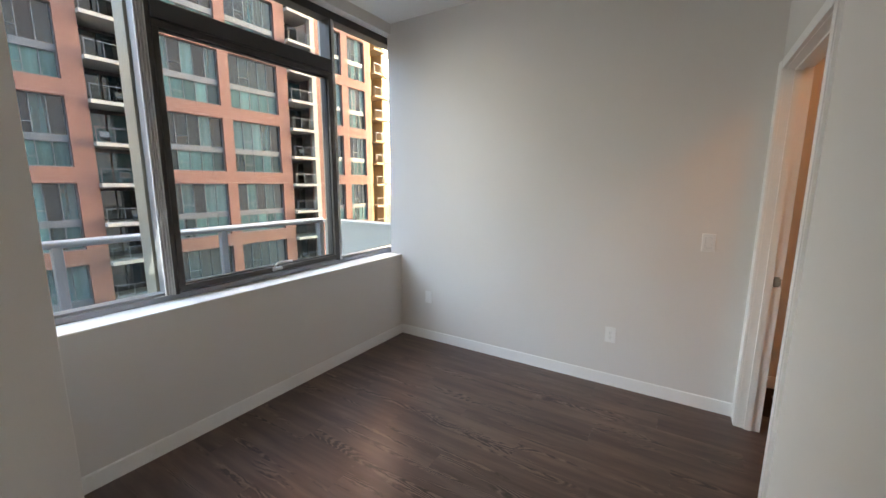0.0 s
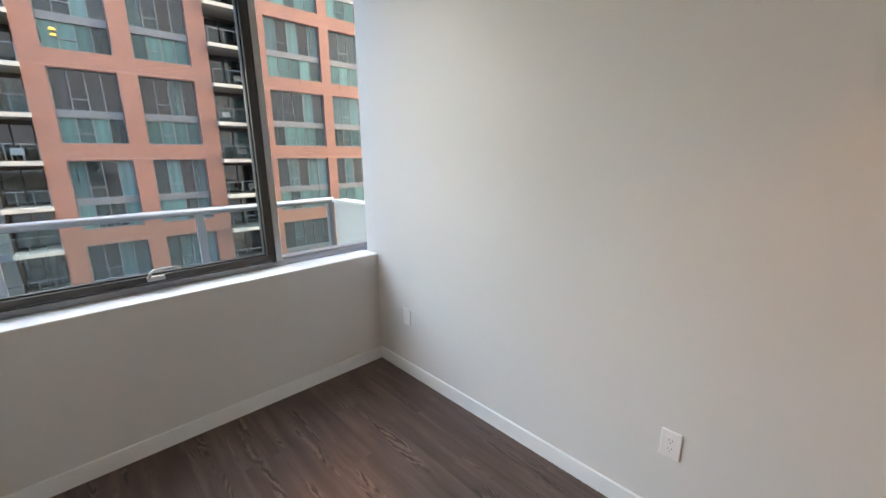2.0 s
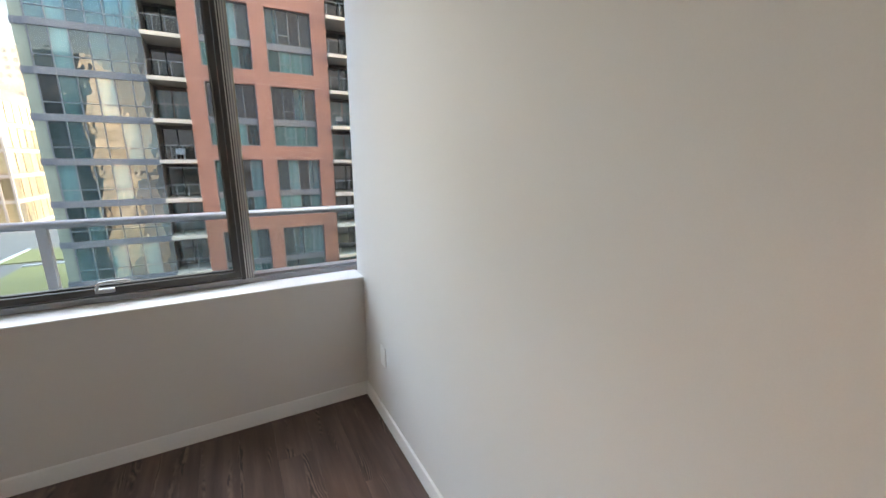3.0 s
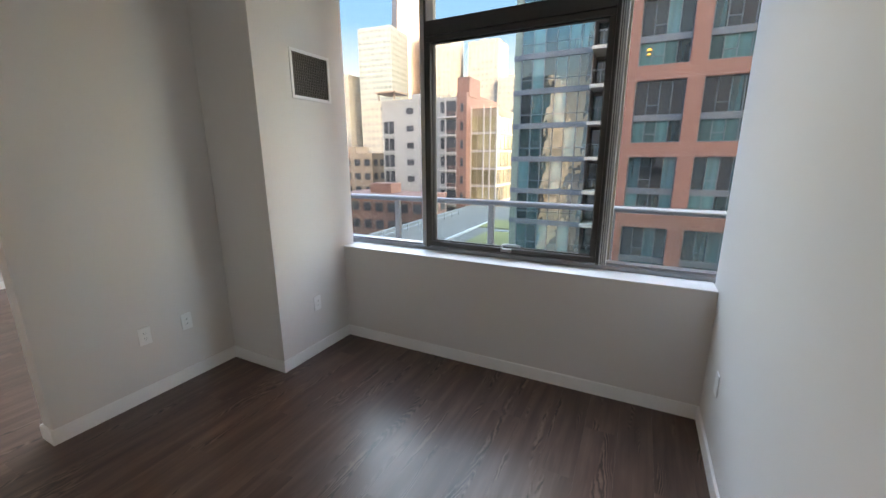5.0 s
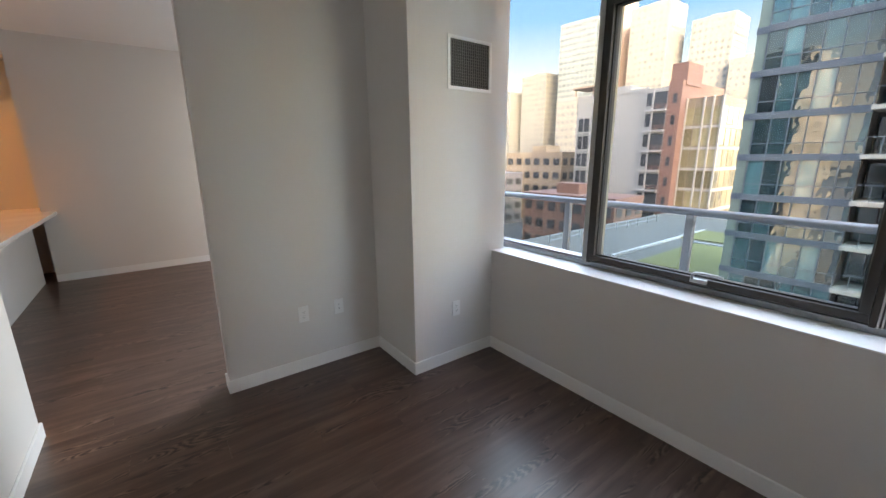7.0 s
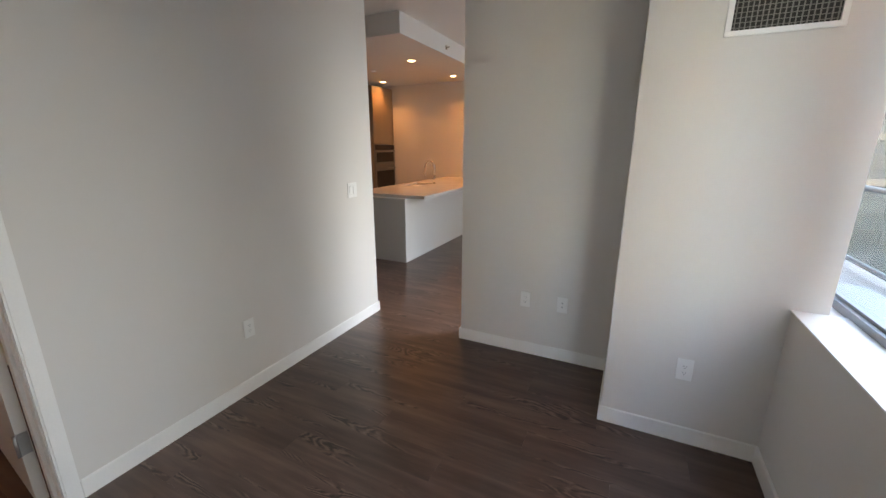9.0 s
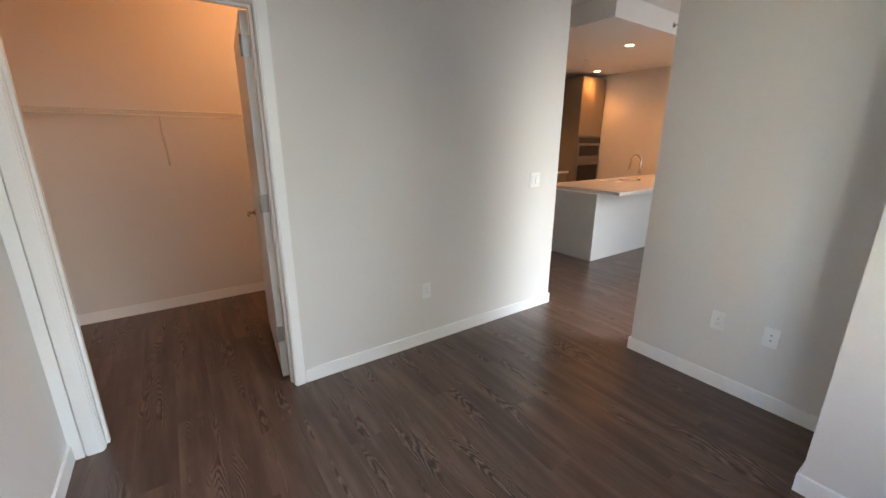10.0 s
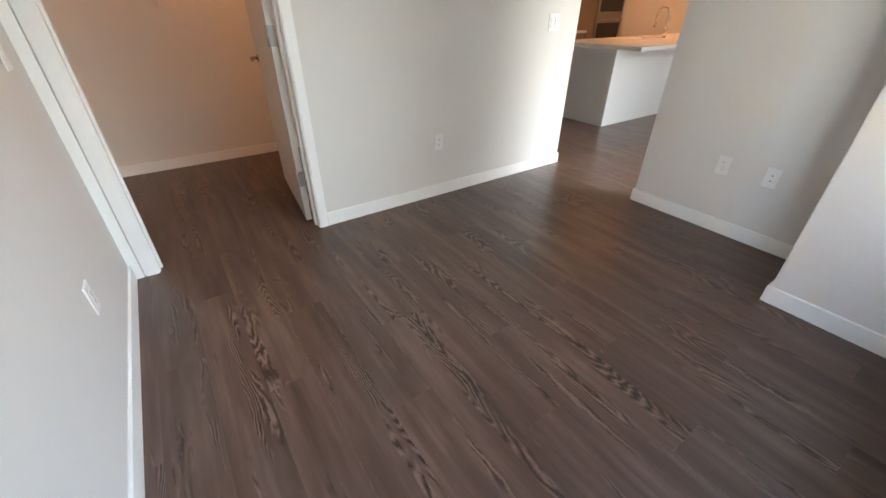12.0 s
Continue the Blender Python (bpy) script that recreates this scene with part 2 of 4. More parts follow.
FARPANE = window_pane("far_pane", ((0.004, 0.007, 0.011), (0.007, 0.013, 0.018), (0.010, 0.025, 0.032), (0.018, 0.050, 0.060), (0.045, 0.115, 0.13)), 2.0)
FARBLIND = window_pane("far_pane_with_blind", ((0.012, 0.022, 0.025), (0.02, 0.05, 0.055), (0.034, 0.09, 0.096), (0.045, 0.115, 0.122), (0.07, 0.165, 0.172)), 1.7)
FARGLASS = window_pane("curtain_wall_pane", ((0.006, 0.012, 0.015), (0.012, 0.028, 0.032), (0.018, 0.045, 0.052), (0.028, 0.08, 0.09), (0.06, 0.15, 0.165)), 2.5)
MULLION = mat("grey_curtain_frame", (0.092, 0.108, 0.125), 0.45, metal=0.2, vary=0.1, scale=1)
SPANDREL = mat("slate_spandrel", (0.075, 0.09, 0.108), 0.7, vary=0.12, scale=0.7)
# shade of the balcony recesses is put into this dark wall colour
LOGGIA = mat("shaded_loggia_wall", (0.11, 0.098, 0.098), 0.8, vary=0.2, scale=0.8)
LAMPY = mat("amber_lamp", (0.9, 0.5, 0.1), 0.5, emit=(1.0, 0.42, 0.05), power=0.06)


# ---- mesh helpers ----
def box(bm, x0, x1, y0, y1, z0, z1, bevel=0.0):
    vs = [bm.verts.new((x, y, z)) for z in (z0, z1) for x, y in ((x0, y0), (x1, y0), (x1, y1), (x0, y1))]
    faces = [bm.faces.new([vs[i] for i in q]) for q in ((3, 2, 1, 0), (4, 5, 6, 7), (0, 1, 5, 4), (1, 2, 6, 5), (2, 3, 7, 6), (3, 0, 4, 7))]
    if bevel:
        edges = {e for f in faces for e in f.edges}
        bmesh.ops.bevel(bm, geom=list(edges), offset=bevel, segments=2, profile=0.5, affect="EDGES")
    return vs


def B(*boxes, bevel=0.0):
    """A bmesh of boxes x0, x1, y0, y1, z0, z1."""
    bm = bmesh.new()
    for b in boxes:
        box(bm, *b, bevel=bevel)
    return bm


def rod(bm, a, b, r, r2=None, seg=10):
    a, b = Vector(a), Vector(b)
    d = b - a
    m = Matrix.Translation((a + b) / 2) @ d.to_track_quat("Z", "Y").to_matrix().to_4x4()
    bmesh.ops.create_cone(bm, cap_ends=True, segments=seg, radius1=r, radius2=r if r2 is None else r2, depth=d.length, matrix=m)
    return bm


def tube(bm, pts, r, seg=10):
    """A round tube swept along points."""
    rings = []
    pts = [Vector(p) for p in pts]
    for i, p in enumerate(pts):
        d = (pts[min(i + 1, len(pts) - 1)] - pts[max(i - 1, 0)]).normalized()
        side = d.cross(Vector((0.31, 0.17, 0.93))).normalized()
        up = side.cross(d)
        rings.append([bm.verts.new(p + r * (math.cos(a) * side + math.sin(a) * up)) for a in (2 * math.pi * k / seg for k in range(seg))])
    for r0, r1 in zip(rings, rings[1:]):
        for k in range(seg):
            bm.faces.new((r0[k], r0[(k + 1) % seg], r1[(k + 1) % seg], r1[k]))
    bm.faces.new(rings[0][::-1]), bm.faces.new(rings[-1])
    return bm


def mesh_of(name, bm, material, smooth=False):
    bmesh.ops.recalc_face_normals(bm, faces=bm.faces)
    me = bpy.data.meshes.new(name)
    bm.to_mesh(me)
    bm.free()
    me.materials.append(material)
    if smooth:
        for p in me.polygons:
            p.use_smooth = True
    return me


def part(name, bm, material, parent=None, label="", smooth=False):
    ob = new(name, mesh_of(name, bm, material, smooth))
    ob.parent = parent
    if label:
        ob["label"] = label
    return ob


def piece(name, me, parent, at):
    ob = new(name, me)
    ob.parent = parent
    ob.location = at
    return ob


def empty(name, at=(0, 0, 0), label="", category="", group="", kind=""):
    ob = new(name)
    ob.location = at
    return tagged(ob, label, category, group, kind)


def structure(name, bm, material, label=""):
    return tagged(part(name, bm, material), label, kind="structure")


# ---- the shell of the flat ----
H = 3.012          # ceiling
PX, PY = -3.285, -1.866   # partition face, its free end
CX, CY = -2.72, -0.738    # corner of the boxed-out column
BY = -2.815        # bedroom face of the closet wall
BX = -3.452        # its free end
DL, DR, DH = -0.128, -1.063, 2.165  # closet doorway
LX, KX, KY = -7.45, -8.10, -6.32   # living wall, kitchen wall, kitchen back wall

structure("wall_right", B((0, 0.16, BY - 0.12, 0.13, 0, H)), PAINT, "smooth off-white painted bedroom side wall")
structure("wall_under_window", B((CX, 0, 0, 0.30, 0, 0.822), (PX, CX, 0.13, 0.30, 0, 0.822), (0, 0.5, 0.13, 0.3, 0, 0.822)), PAINT, "low off-white wall under the window")
structure("window_stool", B((CX, 0, -0.004, 0.19, 0.822, 0.83), bevel=0.002), TRIM, "white painted window ledge")
structure("wall_over_window", B((CX, 0, 0.088, 0.30, 2.918, H), (PX, CX, 0.13, 0.3, 2.918, H), (0, 0.5, 0.13, 0.3, 2.918, H)), PAINT, "white roller shade pocket over the window")
structure("column_boxing", B((PX - 0.115, CX, CY, 0.13, 0, H), bevel=0.002), PAINT, "off-white boxed-out column beside the window")
structure("wall_partition", B((PX - 0.115, PX, PY, CY, 0, H), bevel=0.002), PAINT, "off-white partition wall with a free end")
structure("wall_closet", B((BX, DR - 0.02, BY - 0.12, BY, 0, H), (DR - 0.02, DL + 0.02, BY - 0.12, BY, DH + 0.02, H), (DL + 0.02, 0, BY - 0.12, BY, 0, H)),
          PAINT, "off-white bedroom wall with the closet doorway")
structure("ceiling", B((-8.4, 1.4, -6.6, 0.3, H, H + 0.2)), CEIL, "plain white ceiling")
structure("floor_slab", B((-8.4, 1.4, -6.6, 0.3, -0.25, -0.012)), SUBFLOOR, "subfloor coloured dark as the shadow in the plank joints")
# closet
CB, CR, CLX = -4.70, -1.85, 0.62
structure("wall_closet_back", B((CR - 0.1, CLX + 0.1, CB - 0.1, CB, 0, H)), PAINT, "off-white back wall of the closet")
structure("wall_closet_end", B((CR - 0.1, CR, CB, BY - 0.12, 0, H)), PAINT, "off-white end wall of the closet")
structure("wall_closet_side", B((CLX, CLX + 0.1, CB, BY - 0.12, 0, H), (0.16, CLX + 0.1, BY - 0.12, BY - 0.02, 0, H)), PAINT, "off-white side wall of the closet")
# living room and kitchen
structure("wall_living", B((LX - 0.9, LX, -3.27, 0.3, 0, H)), PAINT, "pale living room wall")
structure("wall_kitchen_side", B((KX - 0.2, KX, KY, -3.27, 0, H)), PAINT, "pale kitchen side wall")
structure("wall_kitchen_back", B((KX - 0.2, CR - 0.1, KY - 0.2, KY, 0, H)), PAINT, "kitchen back wall")
structure("kitchen_soffit", B((KX, -4.73, KY, -3.27, 2.785, H)), CEIL, "lowered white kitchen ceiling")
# the living room's own window bay, out of sight beyond the partition
structure("wall_living_front", B((LX, PX - 0.115, 0, 0.3, 0, 0.45), (LX, PX - 0.115, 0, 0.3, 2.85, H), (LX, LX + 0.3, 0, 0.3, 0.45, 2.85), (-3.8, PX - 0.115, 0, 0.3, 0.45, 2.85), (PX - 0.115, PX, 0.13, 0.3, 0, H)),
          PAINT, "living room window wall")
structure("window_2", B((LX + 0.3, -3.8, 0.14, 0.2, 0.45, 0.52), (LX + 0.3, -3.8, 0.14, 0.2, 2.78, 2.85), (-5.5, -5.43, 0.14, 0.2, 0.52, 2.78)), BRONZE, "dark bronze living room window frame")


def baseboard(runs):
    for x0, x1, y0, y1 in runs:
        bm = B((x0, x1, y0, y1, 0, 0.094))
        top = [e for e in bm.edges if all(v.co.z > 0.09 for v in e.verts)]
        bmesh.ops.bevel(bm, geom=top, offset=0.004, segments=2, affect="EDGES")
        structure("baseboard", bm, TRIM, "white painted square baseboard")


T = 0.013
baseboard([(-T, 0, BY + 0.014, 0), (CX, -T, -T, 0), (CX, CX + T, CY - T, -T), (PX + T, CX, CY - T, CY), (PX, PX + T, PY - T, CY),
           (PX - 0.115, PX, PY - T, PY), (PX - 0.115 - T, PX - 0.115, PY - T, 0), (BX, DR - 0.068, BY, BY + T), (BX - T, BX, BY - 0.12, BY + T),
           (CR, CLX, CB, CB + T), (LX, LX + T, -3.27, 0), (CR, CR + T, CB + T, BY - 0.12), (CLX - T, CLX, CB + T, BY - 0.12)])

# ---- bedroom window ----
WY0, WY1 = 0.175, 0.285
win = empty("window_1", (0, 0, 0), "wide dark bronze aluminium window with a hopper light in the middle", kind="structure")
MR, ML, TZ, BZ = -0.66, -1.99, 2.905, 0.832   # mullions, head and foot
part("head_frame", B((PX, 0.5, WY0, WY1, TZ - 0.05, TZ + 0.013), bevel=0.003), BRONZE, win)
part("foot_frame", B((PX, 0.5, WY0 + 0.016, WY1, BZ - 0.01, BZ + 0.03), (PX, 0.5, WY0 + 0.035, WY1, BZ + 0.03, BZ + 0.045)), GREYMETAL, win, "grey aluminium bottom track")
for x in (ML, MR):
    s = 1 if x == ML else -1      # the ribbed side faces the fixed light
    xa, xb = sorted((x - s * 0.021, x + s * 0.021))
    part("mullion", B((xa, xb, WY0 + 0.022, WY1, BZ + 0.03, TZ - 0.05), bevel=0.003), BRONZE, win, "dark bronze mullion")
    xa, xb = sorted((x + s * 0.002, x + s * 0.0215))
    part("mullion_cover", B((xa, xb, WY0 - 0.006, WY0 + 0.022, BZ + 0.03, TZ - 0.05), bevel=0.002), BRONZE, win)
    part("outer_fin", B((x - s * 0.042 - 0.014, x - s * 0.042 + 0.014, WY1, 0.42 if x == ML else 0.36, 0.83, TZ)), FIN, win, "silver outer mullion fin")
    part("mullion_track", B((x - s * 0.032 - 0.011, x - s * 0.032 + 0.011, WY0 + 0.03, WY1 - 0.01, BZ + 0.03, TZ - 0.05)), GREYMETAL, win, "grey glazing channel")
    for k in range(4):
        xr = x - s * (0.004 + 0.0125 * k)
        part("rib", B((xr - 0.0028, xr + 0.0028, WY0 - 0.004 + 0.006 * k, WY0 + 0.034, BZ + 0.03, TZ - 0.05)), RIBM, win, "grey aluminium rib")
    for z in (1.05, 1.5, 1.95, 2.4):
        xr = x - s * 0.046
        part("screw", rod(bmesh.new(), (xr, WY0 + 0.018, z), (xr - s * 0.004, WY0 + 0.018, z), 0.005, seg=8), LATCHM, win)
part("transom", B((ML + 0.021, MR - 0.021, WY0 - 0.022, WY1, 2.435, 2.535), bevel=0.003), BRONZE, win, "deep dark bronze transom")
part("jamb_frame", B((0.44, 0.5, WY0, WY1, BZ + 0.03, TZ - 0.05)), GREYMETAL, win)
sx0, sx1, sz0, sz1 = ML + 0.023, MR - 0.023, BZ + 0.046, 2.433
sash = part("hopper_sash", B((sx0, sx1, WY0 - 0.012, WY1 - 0.03, sz0, sz0 + 0.036), (sx0, sx1, WY0 - 0.012, WY1 - 0.03, sz1 - 0.036, sz1),
                             (sx0, sx0 + 0.034, WY0 - 0.012, WY1 - 0.03, sz0 + 0.036, sz1 - 0.036), (sx1 - 0.034, sx1, WY0 - 0.012, WY1 - 0.03, sz0 + 0.036, sz1 - 0.036), bevel=0.003), BRONZE, win, "dark bronze opening sash")
part("glazing_bead", B((sx0 + 0.034, sx1 - 0.034, WY0 + 0.012, WY0 + 0.04, sz0 + 0.036, sz0 + 0.044), (sx0 + 0.034, sx0 + 0.041, WY0 + 0.012, WY0 + 0.04, sz0 + 0.044, sz1 - 0.044),
                       (sx1 - 0.041, sx1 - 0.034, WY0 + 0.012, WY0 + 0.04, sz0 + 0.044, sz1 - 0.044), (sx0 + 0.034, sx1 - 0.034, WY0 + 0.012, WY0 + 0.04, sz1 - 0.044, sz1 - 0.036)), SEAL, sash)
for x0, x1, z0, z1 in ((PX, ML - 0.05, BZ + 0.04, TZ - 0.05), (MR + 0.05, 0.44, BZ + 0.04, TZ - 0.05), (ML + 0.03, MR - 0.03, 2.535, TZ - 0.05), (sx0 + 0.03, sx1 - 0.03, sz0 + 0.03, sz1 - 0.03)):
    p = part("pane", B((x0, x1, 0.226, 0.232, z0, z1)), PANE, win, "clear glass pane")
    p.visible_shadow = False
# crank latch on the sash foot
latch = part("latch", B((-1.345, -1.265, WY0 - 0.034, WY0 - 0.012, sz0 + 0.012, sz0 + 0.036), bevel=0.004), LATCHM, sash, "worn zinc latch")
part("latch_handle", tube(bmesh.new(), [(-1.335, WY0 - 0.03, sz0 + 0.03), (-1.33, WY0 - 0.045, sz0 + 0.058), (-1.315, WY0 - 0.05, sz0 + 0.072), (-1.28, WY0 - 0.05, sz0 + 0.075), (-1.215, WY0 - 0.048, sz0 + 0.074), (-1.19, WY0 - 0.046, sz0 + 0.068)], 0.007), LATCHM, sash, "bent zinc lever", smooth=True)
structure("outer_sill", B((PX, 0.6, WY1, 0.47, 0.79, 0.828), bevel=0.003), GREYMETAL, "grey metal outer window sill")

# ---- closet doorway, door and shelf ----
door = empty("door_1", (0, 0, 0), "white painted closet door standing wide open", kind="structure")
CW = 0.066
cas = bmesh.new()
for x0, x1, z0, z1 in ((DL + 0.004, DL + 0.073, 0, DH + CW), (DR - CW, DR - 0.004, 0, DH + CW), (DR - 0.004, DL + 0.004, DH + 0.004, DH + CW)):
    box(cas, x0, x1, BY, BY + 0.012, z0, z1)
    box(cas, x0 + 0.008, x1 - 0.008, BY + 0.012, BY + 0.017, z0, z1 - 0.008)
box(cas, DL + 0.079, -0.001, BY, BY + 0.0165, 0, DH + CW)
part("casing", cas, TRIM, door, "stepped white door casing")
JY = BY - 0.12
part("jamb", B((DL, DL + 0.02, JY, BY, 0, DH + 0.02), (DR - 0.02, DR, JY, BY, 0, DH + 0.02), (DR, DL, JY, BY, DH, DH + 0.02)), TRIM, door)
part("door_stop", B((DL - 0.012, DL, JY + 0.045, JY + 0.08, 0, DH), (DR, DR + 0.012, JY + 0.045, JY + 0.08, 0, DH), (DR + 0.012, DL - 0.012, JY + 0.045, JY + 0.08, DH - 0.012, DH)), TRIM, door)
part("strike_plate", B((DL - 0.002, DL + 0.001, JY + 0.012, JY + 0.04, 0.94, 1.0), (DL - 0.006, DL - 0.001, JY + 0.005, JY + 0.014, 0.95, 0.99)), NICKEL, door, "small nickel strike plate")
leaf = part("door_leaf", B((-0.04, 0, -0.90, 0, 0.012, DH - 0.005), bevel=0.002), DOORP, door, "plain white slab door")
leaf.matrix_local = pose(DR + 0.045, JY - 0.006, 0, 0, 0, -6)
for z in (0.32, 1.16, 1.99):
    part("hinge", B((-0.036, 0.002, 0.0, 0.004, z - 0.052, z + 0.052), (-0.006, 0.012, 0.003, 0.008, z - 0.052, z + 0.052)), HINGEM, leaf, "brushed steel hinge")
    part("hinge_knuckle", rod(bmesh.new(), (0.006, 0.008, z - 0.052), (0.006, 0.008, z + 0.052), 0.007), HINGEM, leaf, smooth=True)
kn = rod(bmesh.new(), (-0.002, -0.838, 0.975), (0.008, -0.838, 0.975), 0.027, seg=20)
rod(kn, (0.006, -0.838, 0.975), (0.045, -0.838, 0.975), 0.011, seg=14)
tube(kn, [(0.045, -0.842, 0.975), (0.052, -0.825, 0.975), (0.053, -0.79, 0.974), (0.052, -0.735, 0.972)], 0.0095)
part("door_handle", kn, NICKEL, leaf, "warm satin nickel lever", smooth=True)

shelf = empty("wire_shelf", (0, CB, 1.73), "white coated wire closet shelf with a hanging rail", "shelf")
SD = 0.30
part("shelf_rail", tube(tube(tube(bmesh.new(), [(CR + 0.01, SD, 0.0), (CLX - 0.01, SD, 0.0)], 0.007), [(CR + 0.01, SD + 0.004, -0.036), (CLX - 0.01, SD + 0.004, -0.036)], 0.007), [(CR + 0.01, 0.012, 0.0), (CLX - 0.01, 0.012, 0.0)], 0.0035), WIRE, shelf, smooth=True)
wires = bmesh.new()
k = CR + 0.03
while k < CLX:
    tube(wires, [(k, 0.01, 0.004), (k, SD, 0.004), (k, SD + 0.004, -0.032)], 0.0016, seg=5)
    k += 0.0254
tagged(part("wire", wires, WIRE, shelf), kind="stuff")
for x in (-0.61, 0.3, -1.5):
    part("brace", tube(bmesh.new(), [(x, SD, -0.03), (x + 0.004, SD - 0.004, -0.09), (x + 0.008, SD - 0.03, -0.15), (x, SD - 0.12, -0.25), (x - 0.006, 0.04, -0.37), (x - 0.008, 0.004, -0.43)], 0.0065, seg=8), WIRE, shelf, smooth=True)


# ---- wall plates ----
def wall_plate(at, turn, kind):
    """A plate on a wall that faces -Y before the turn: decora receptacle, switch or phone jack."""
    names = {"socket": ("wall_socket", "white duplex wall socket with a plain plate", "wall socket"), "switch": ("light_switch", "white rocker light switch in a plain plate", "light switch"),
             "jack": ("wall_jack", "white cable jack plate with small dark ports", "wall jack"), "double_switch": ("light_switch", "white double rocker switch plate", "light switch"), "blank": ("wall_plate", "plain white blank wall plate", "wall plate")}
    name, label, cat = names[kind]
    ob = empty(name, (0, 0, 0), label, cat)
    w = 0.058 if kind == "double_switch" else 0.037
    part("plate", B((-w, w, -0.007, 0, -0.060, 0.060), bevel=0.003), PLASTIC, ob)
    if kind in ("socket", "jack"):
        part("insert", B((-0.0165, 0.0165, -0.0095, -0.007, -0.0335, 0.0335), bevel=0.001), PLASTIC, ob)
    if kind == "socket":
        for z in (-0.018, 0.018):
            part("slots", B((-0.0075, -0.0055, -0.0100, -0.0093, z - 0.001, z + 0.007), (0.0055, 0.0075, -0.0100, -0.0093, z - 0.001, z + 0.007), (-0.002, 0.002, -0.0100, -0.0093, z - 0.010, z - 0.006)), SLOT, ob, "dark socket slots")
    if kind == "jack":
        for z in (-0.016, 0.016):
            part("port", B((-0.0035, 0.0035, -0.0100, -0.0093, z - 0.0035, z + 0.0035)), SLOT, ob, "dark square port")
    if "switch" in kind:
        for x in ((-0.023, 0.023) if kind == "double_switch" else (0.0,)):
            r = part("rocker", B((x - 0.0165, x + 0.0165, -0.0105, -0.007, -0.033, 0.033), bevel=0.0015), PLASTIC, ob)
            part("rocker_gap", B((x - 0.018, x + 0.018, -0.0076, -0.0069, -0.0345, 0.0345)), GAP, ob)
    ob.matrix_world = pose(*at, 0, 0, turn)
    return ob


wall_plate((0, -2.562, 1.16), -90, "switch")
wall_plate((0, -2.012, 0.405), -90, "socket")
wall_plate((0, -0.338, 0.434), -90, "blank")
wall_plate((CX, -0.365, 0.428), 90, "socket")
wall_plate((PX, -1.343, 0.44), 90, "socket")
wall_plate((PX, -1.074, 0.44), 90, "jack")
wall_plate((-3.16, BY, 1.195), 180, "double_switch")
wall_plate((-2.06, BY, 0.43), 180, "socket")

# ---- return air grille on the column ----
vent = empty("air_vent", (CX, -0.243, 2.16), "white framed wall air vent with pale bars", "air vent")
vw, vh, vb = 0.195, 0.166, 0.022
part("frame", B((0, 0.01, -vw, vw, -vh, -vh + vb), (0, 0.01, -vw, vw, vh - vb, vh), (0, 0.01, -vw, -vw + vb, -vh + vb, vh - vb), (0, 0.01, vw - vb, vw, -vh + vb, vh - vb), bevel=0.002), TRIM, vent, "white vent frame")
# no duct is cut; a flat dark sheet gives its shade
part("backing", B((0.0005, 0.0015, -vw + 0.01, vw - 0.01, -vh + 0.01, vh - 0.01)), DARK, vent, "dark sheet standing for the shaded duct behind the bars")
nb = 19
for i in range(nb):
    y = -vw + vb + (i + 0.5) * (2 * vw - 2 * vb) / nb
    part("slat", B((0.004, 0.009, y - 0.0019, y + 0.0019, -vh + vb, vh - vb)), GRILLE, vent)
for i in range(15):
    z = -vh + vb + (i + 0.5) * (2 * vh - 2 * vb) / 15
    part("cross_bar", B((0.002, 0.004, -vw + vb, vw - vb, z - 0.0013, z + 0.0013)), GRILLE, vent)

# ---- kitchen ----
IX0, IX1, IY0, IY1 = KX, -4.955, -4.28, -3.385
isl = empty("kitchen_island", (0, 0, 0), "white panelled kitchen island joined to the wall", "island")
part("body", B((LX, IX1, IY0, IY1, 0, 0.875), bevel=0.002), ISLANDP, isl)
part("end_panel", B((IX1, IX1 + 0.02, IY0 - 0.01, IY1 + 0.002, 0, 0.875), bevel=0.002), ISLANDP, isl)
bm = B((LX, -6.72, IY0 - 0.03, -3.13, 0.877, 0.917), (-6.12, -5.0, IY0 - 0.03, -3.13, 0.877, 0.917), (-6.72, -6.12, -3.86, -3.13, 0.877, 0.917), (-6.72, -6.12, IY0 - 0.03, -4.2, 0.877, 0.917), (KX, LX, IY0 - 0.03, -3.275, 0.877, 0.917))
tagged(part("worktop", bm, QUARTZ), "white quartz worktop on the island", "worktop")
sink = empty("sink", (0, 0, 0), "undermounted steel kitchen sink in the island worktop", "sink")
part("basin", B((-6.72, -6.70, -4.2, -3.86, 0.70, 0.876), (-6.14, -6.12, -4.2, -3.86, 0.70, 0.876), (-6.70, -6.14, -4.2, -4.18, 0.70, 0.876), (-6.70, -6.14, -3.88, -3.86, 0.70, 0.876), (-6.72, -6.12, -4.2, -3.86, 0.69, 0.70)), SINKM, sink)
fau = empty("faucet", (-6.60, -3.80, 0.917), "tall gooseneck steel kitchen faucet", "faucet")
arc = [(0, 0, 0.02), (0, 0, 0.29)] + [(0, -0.085 + 0.085 * math.cos(a), 0.29 + 0.085 * math.sin(a) * 1.1) for a in (math.pi * i / 10 for i in range(1, 11))] + [(0, -0.175, 0.20)]
part("spout", tube(bmesh.new(), arc, 0.017, 12), NICKEL, fau, smooth=True)
part("base", rod(rod(bmesh.new(), (0, 0, 0), (0, 0, 0.012), 0.028, seg=20), (0, 0, 0.012), (0, 0, 0.15), 0.020, 0.018, 16), NICKEL, fau, smooth=True)
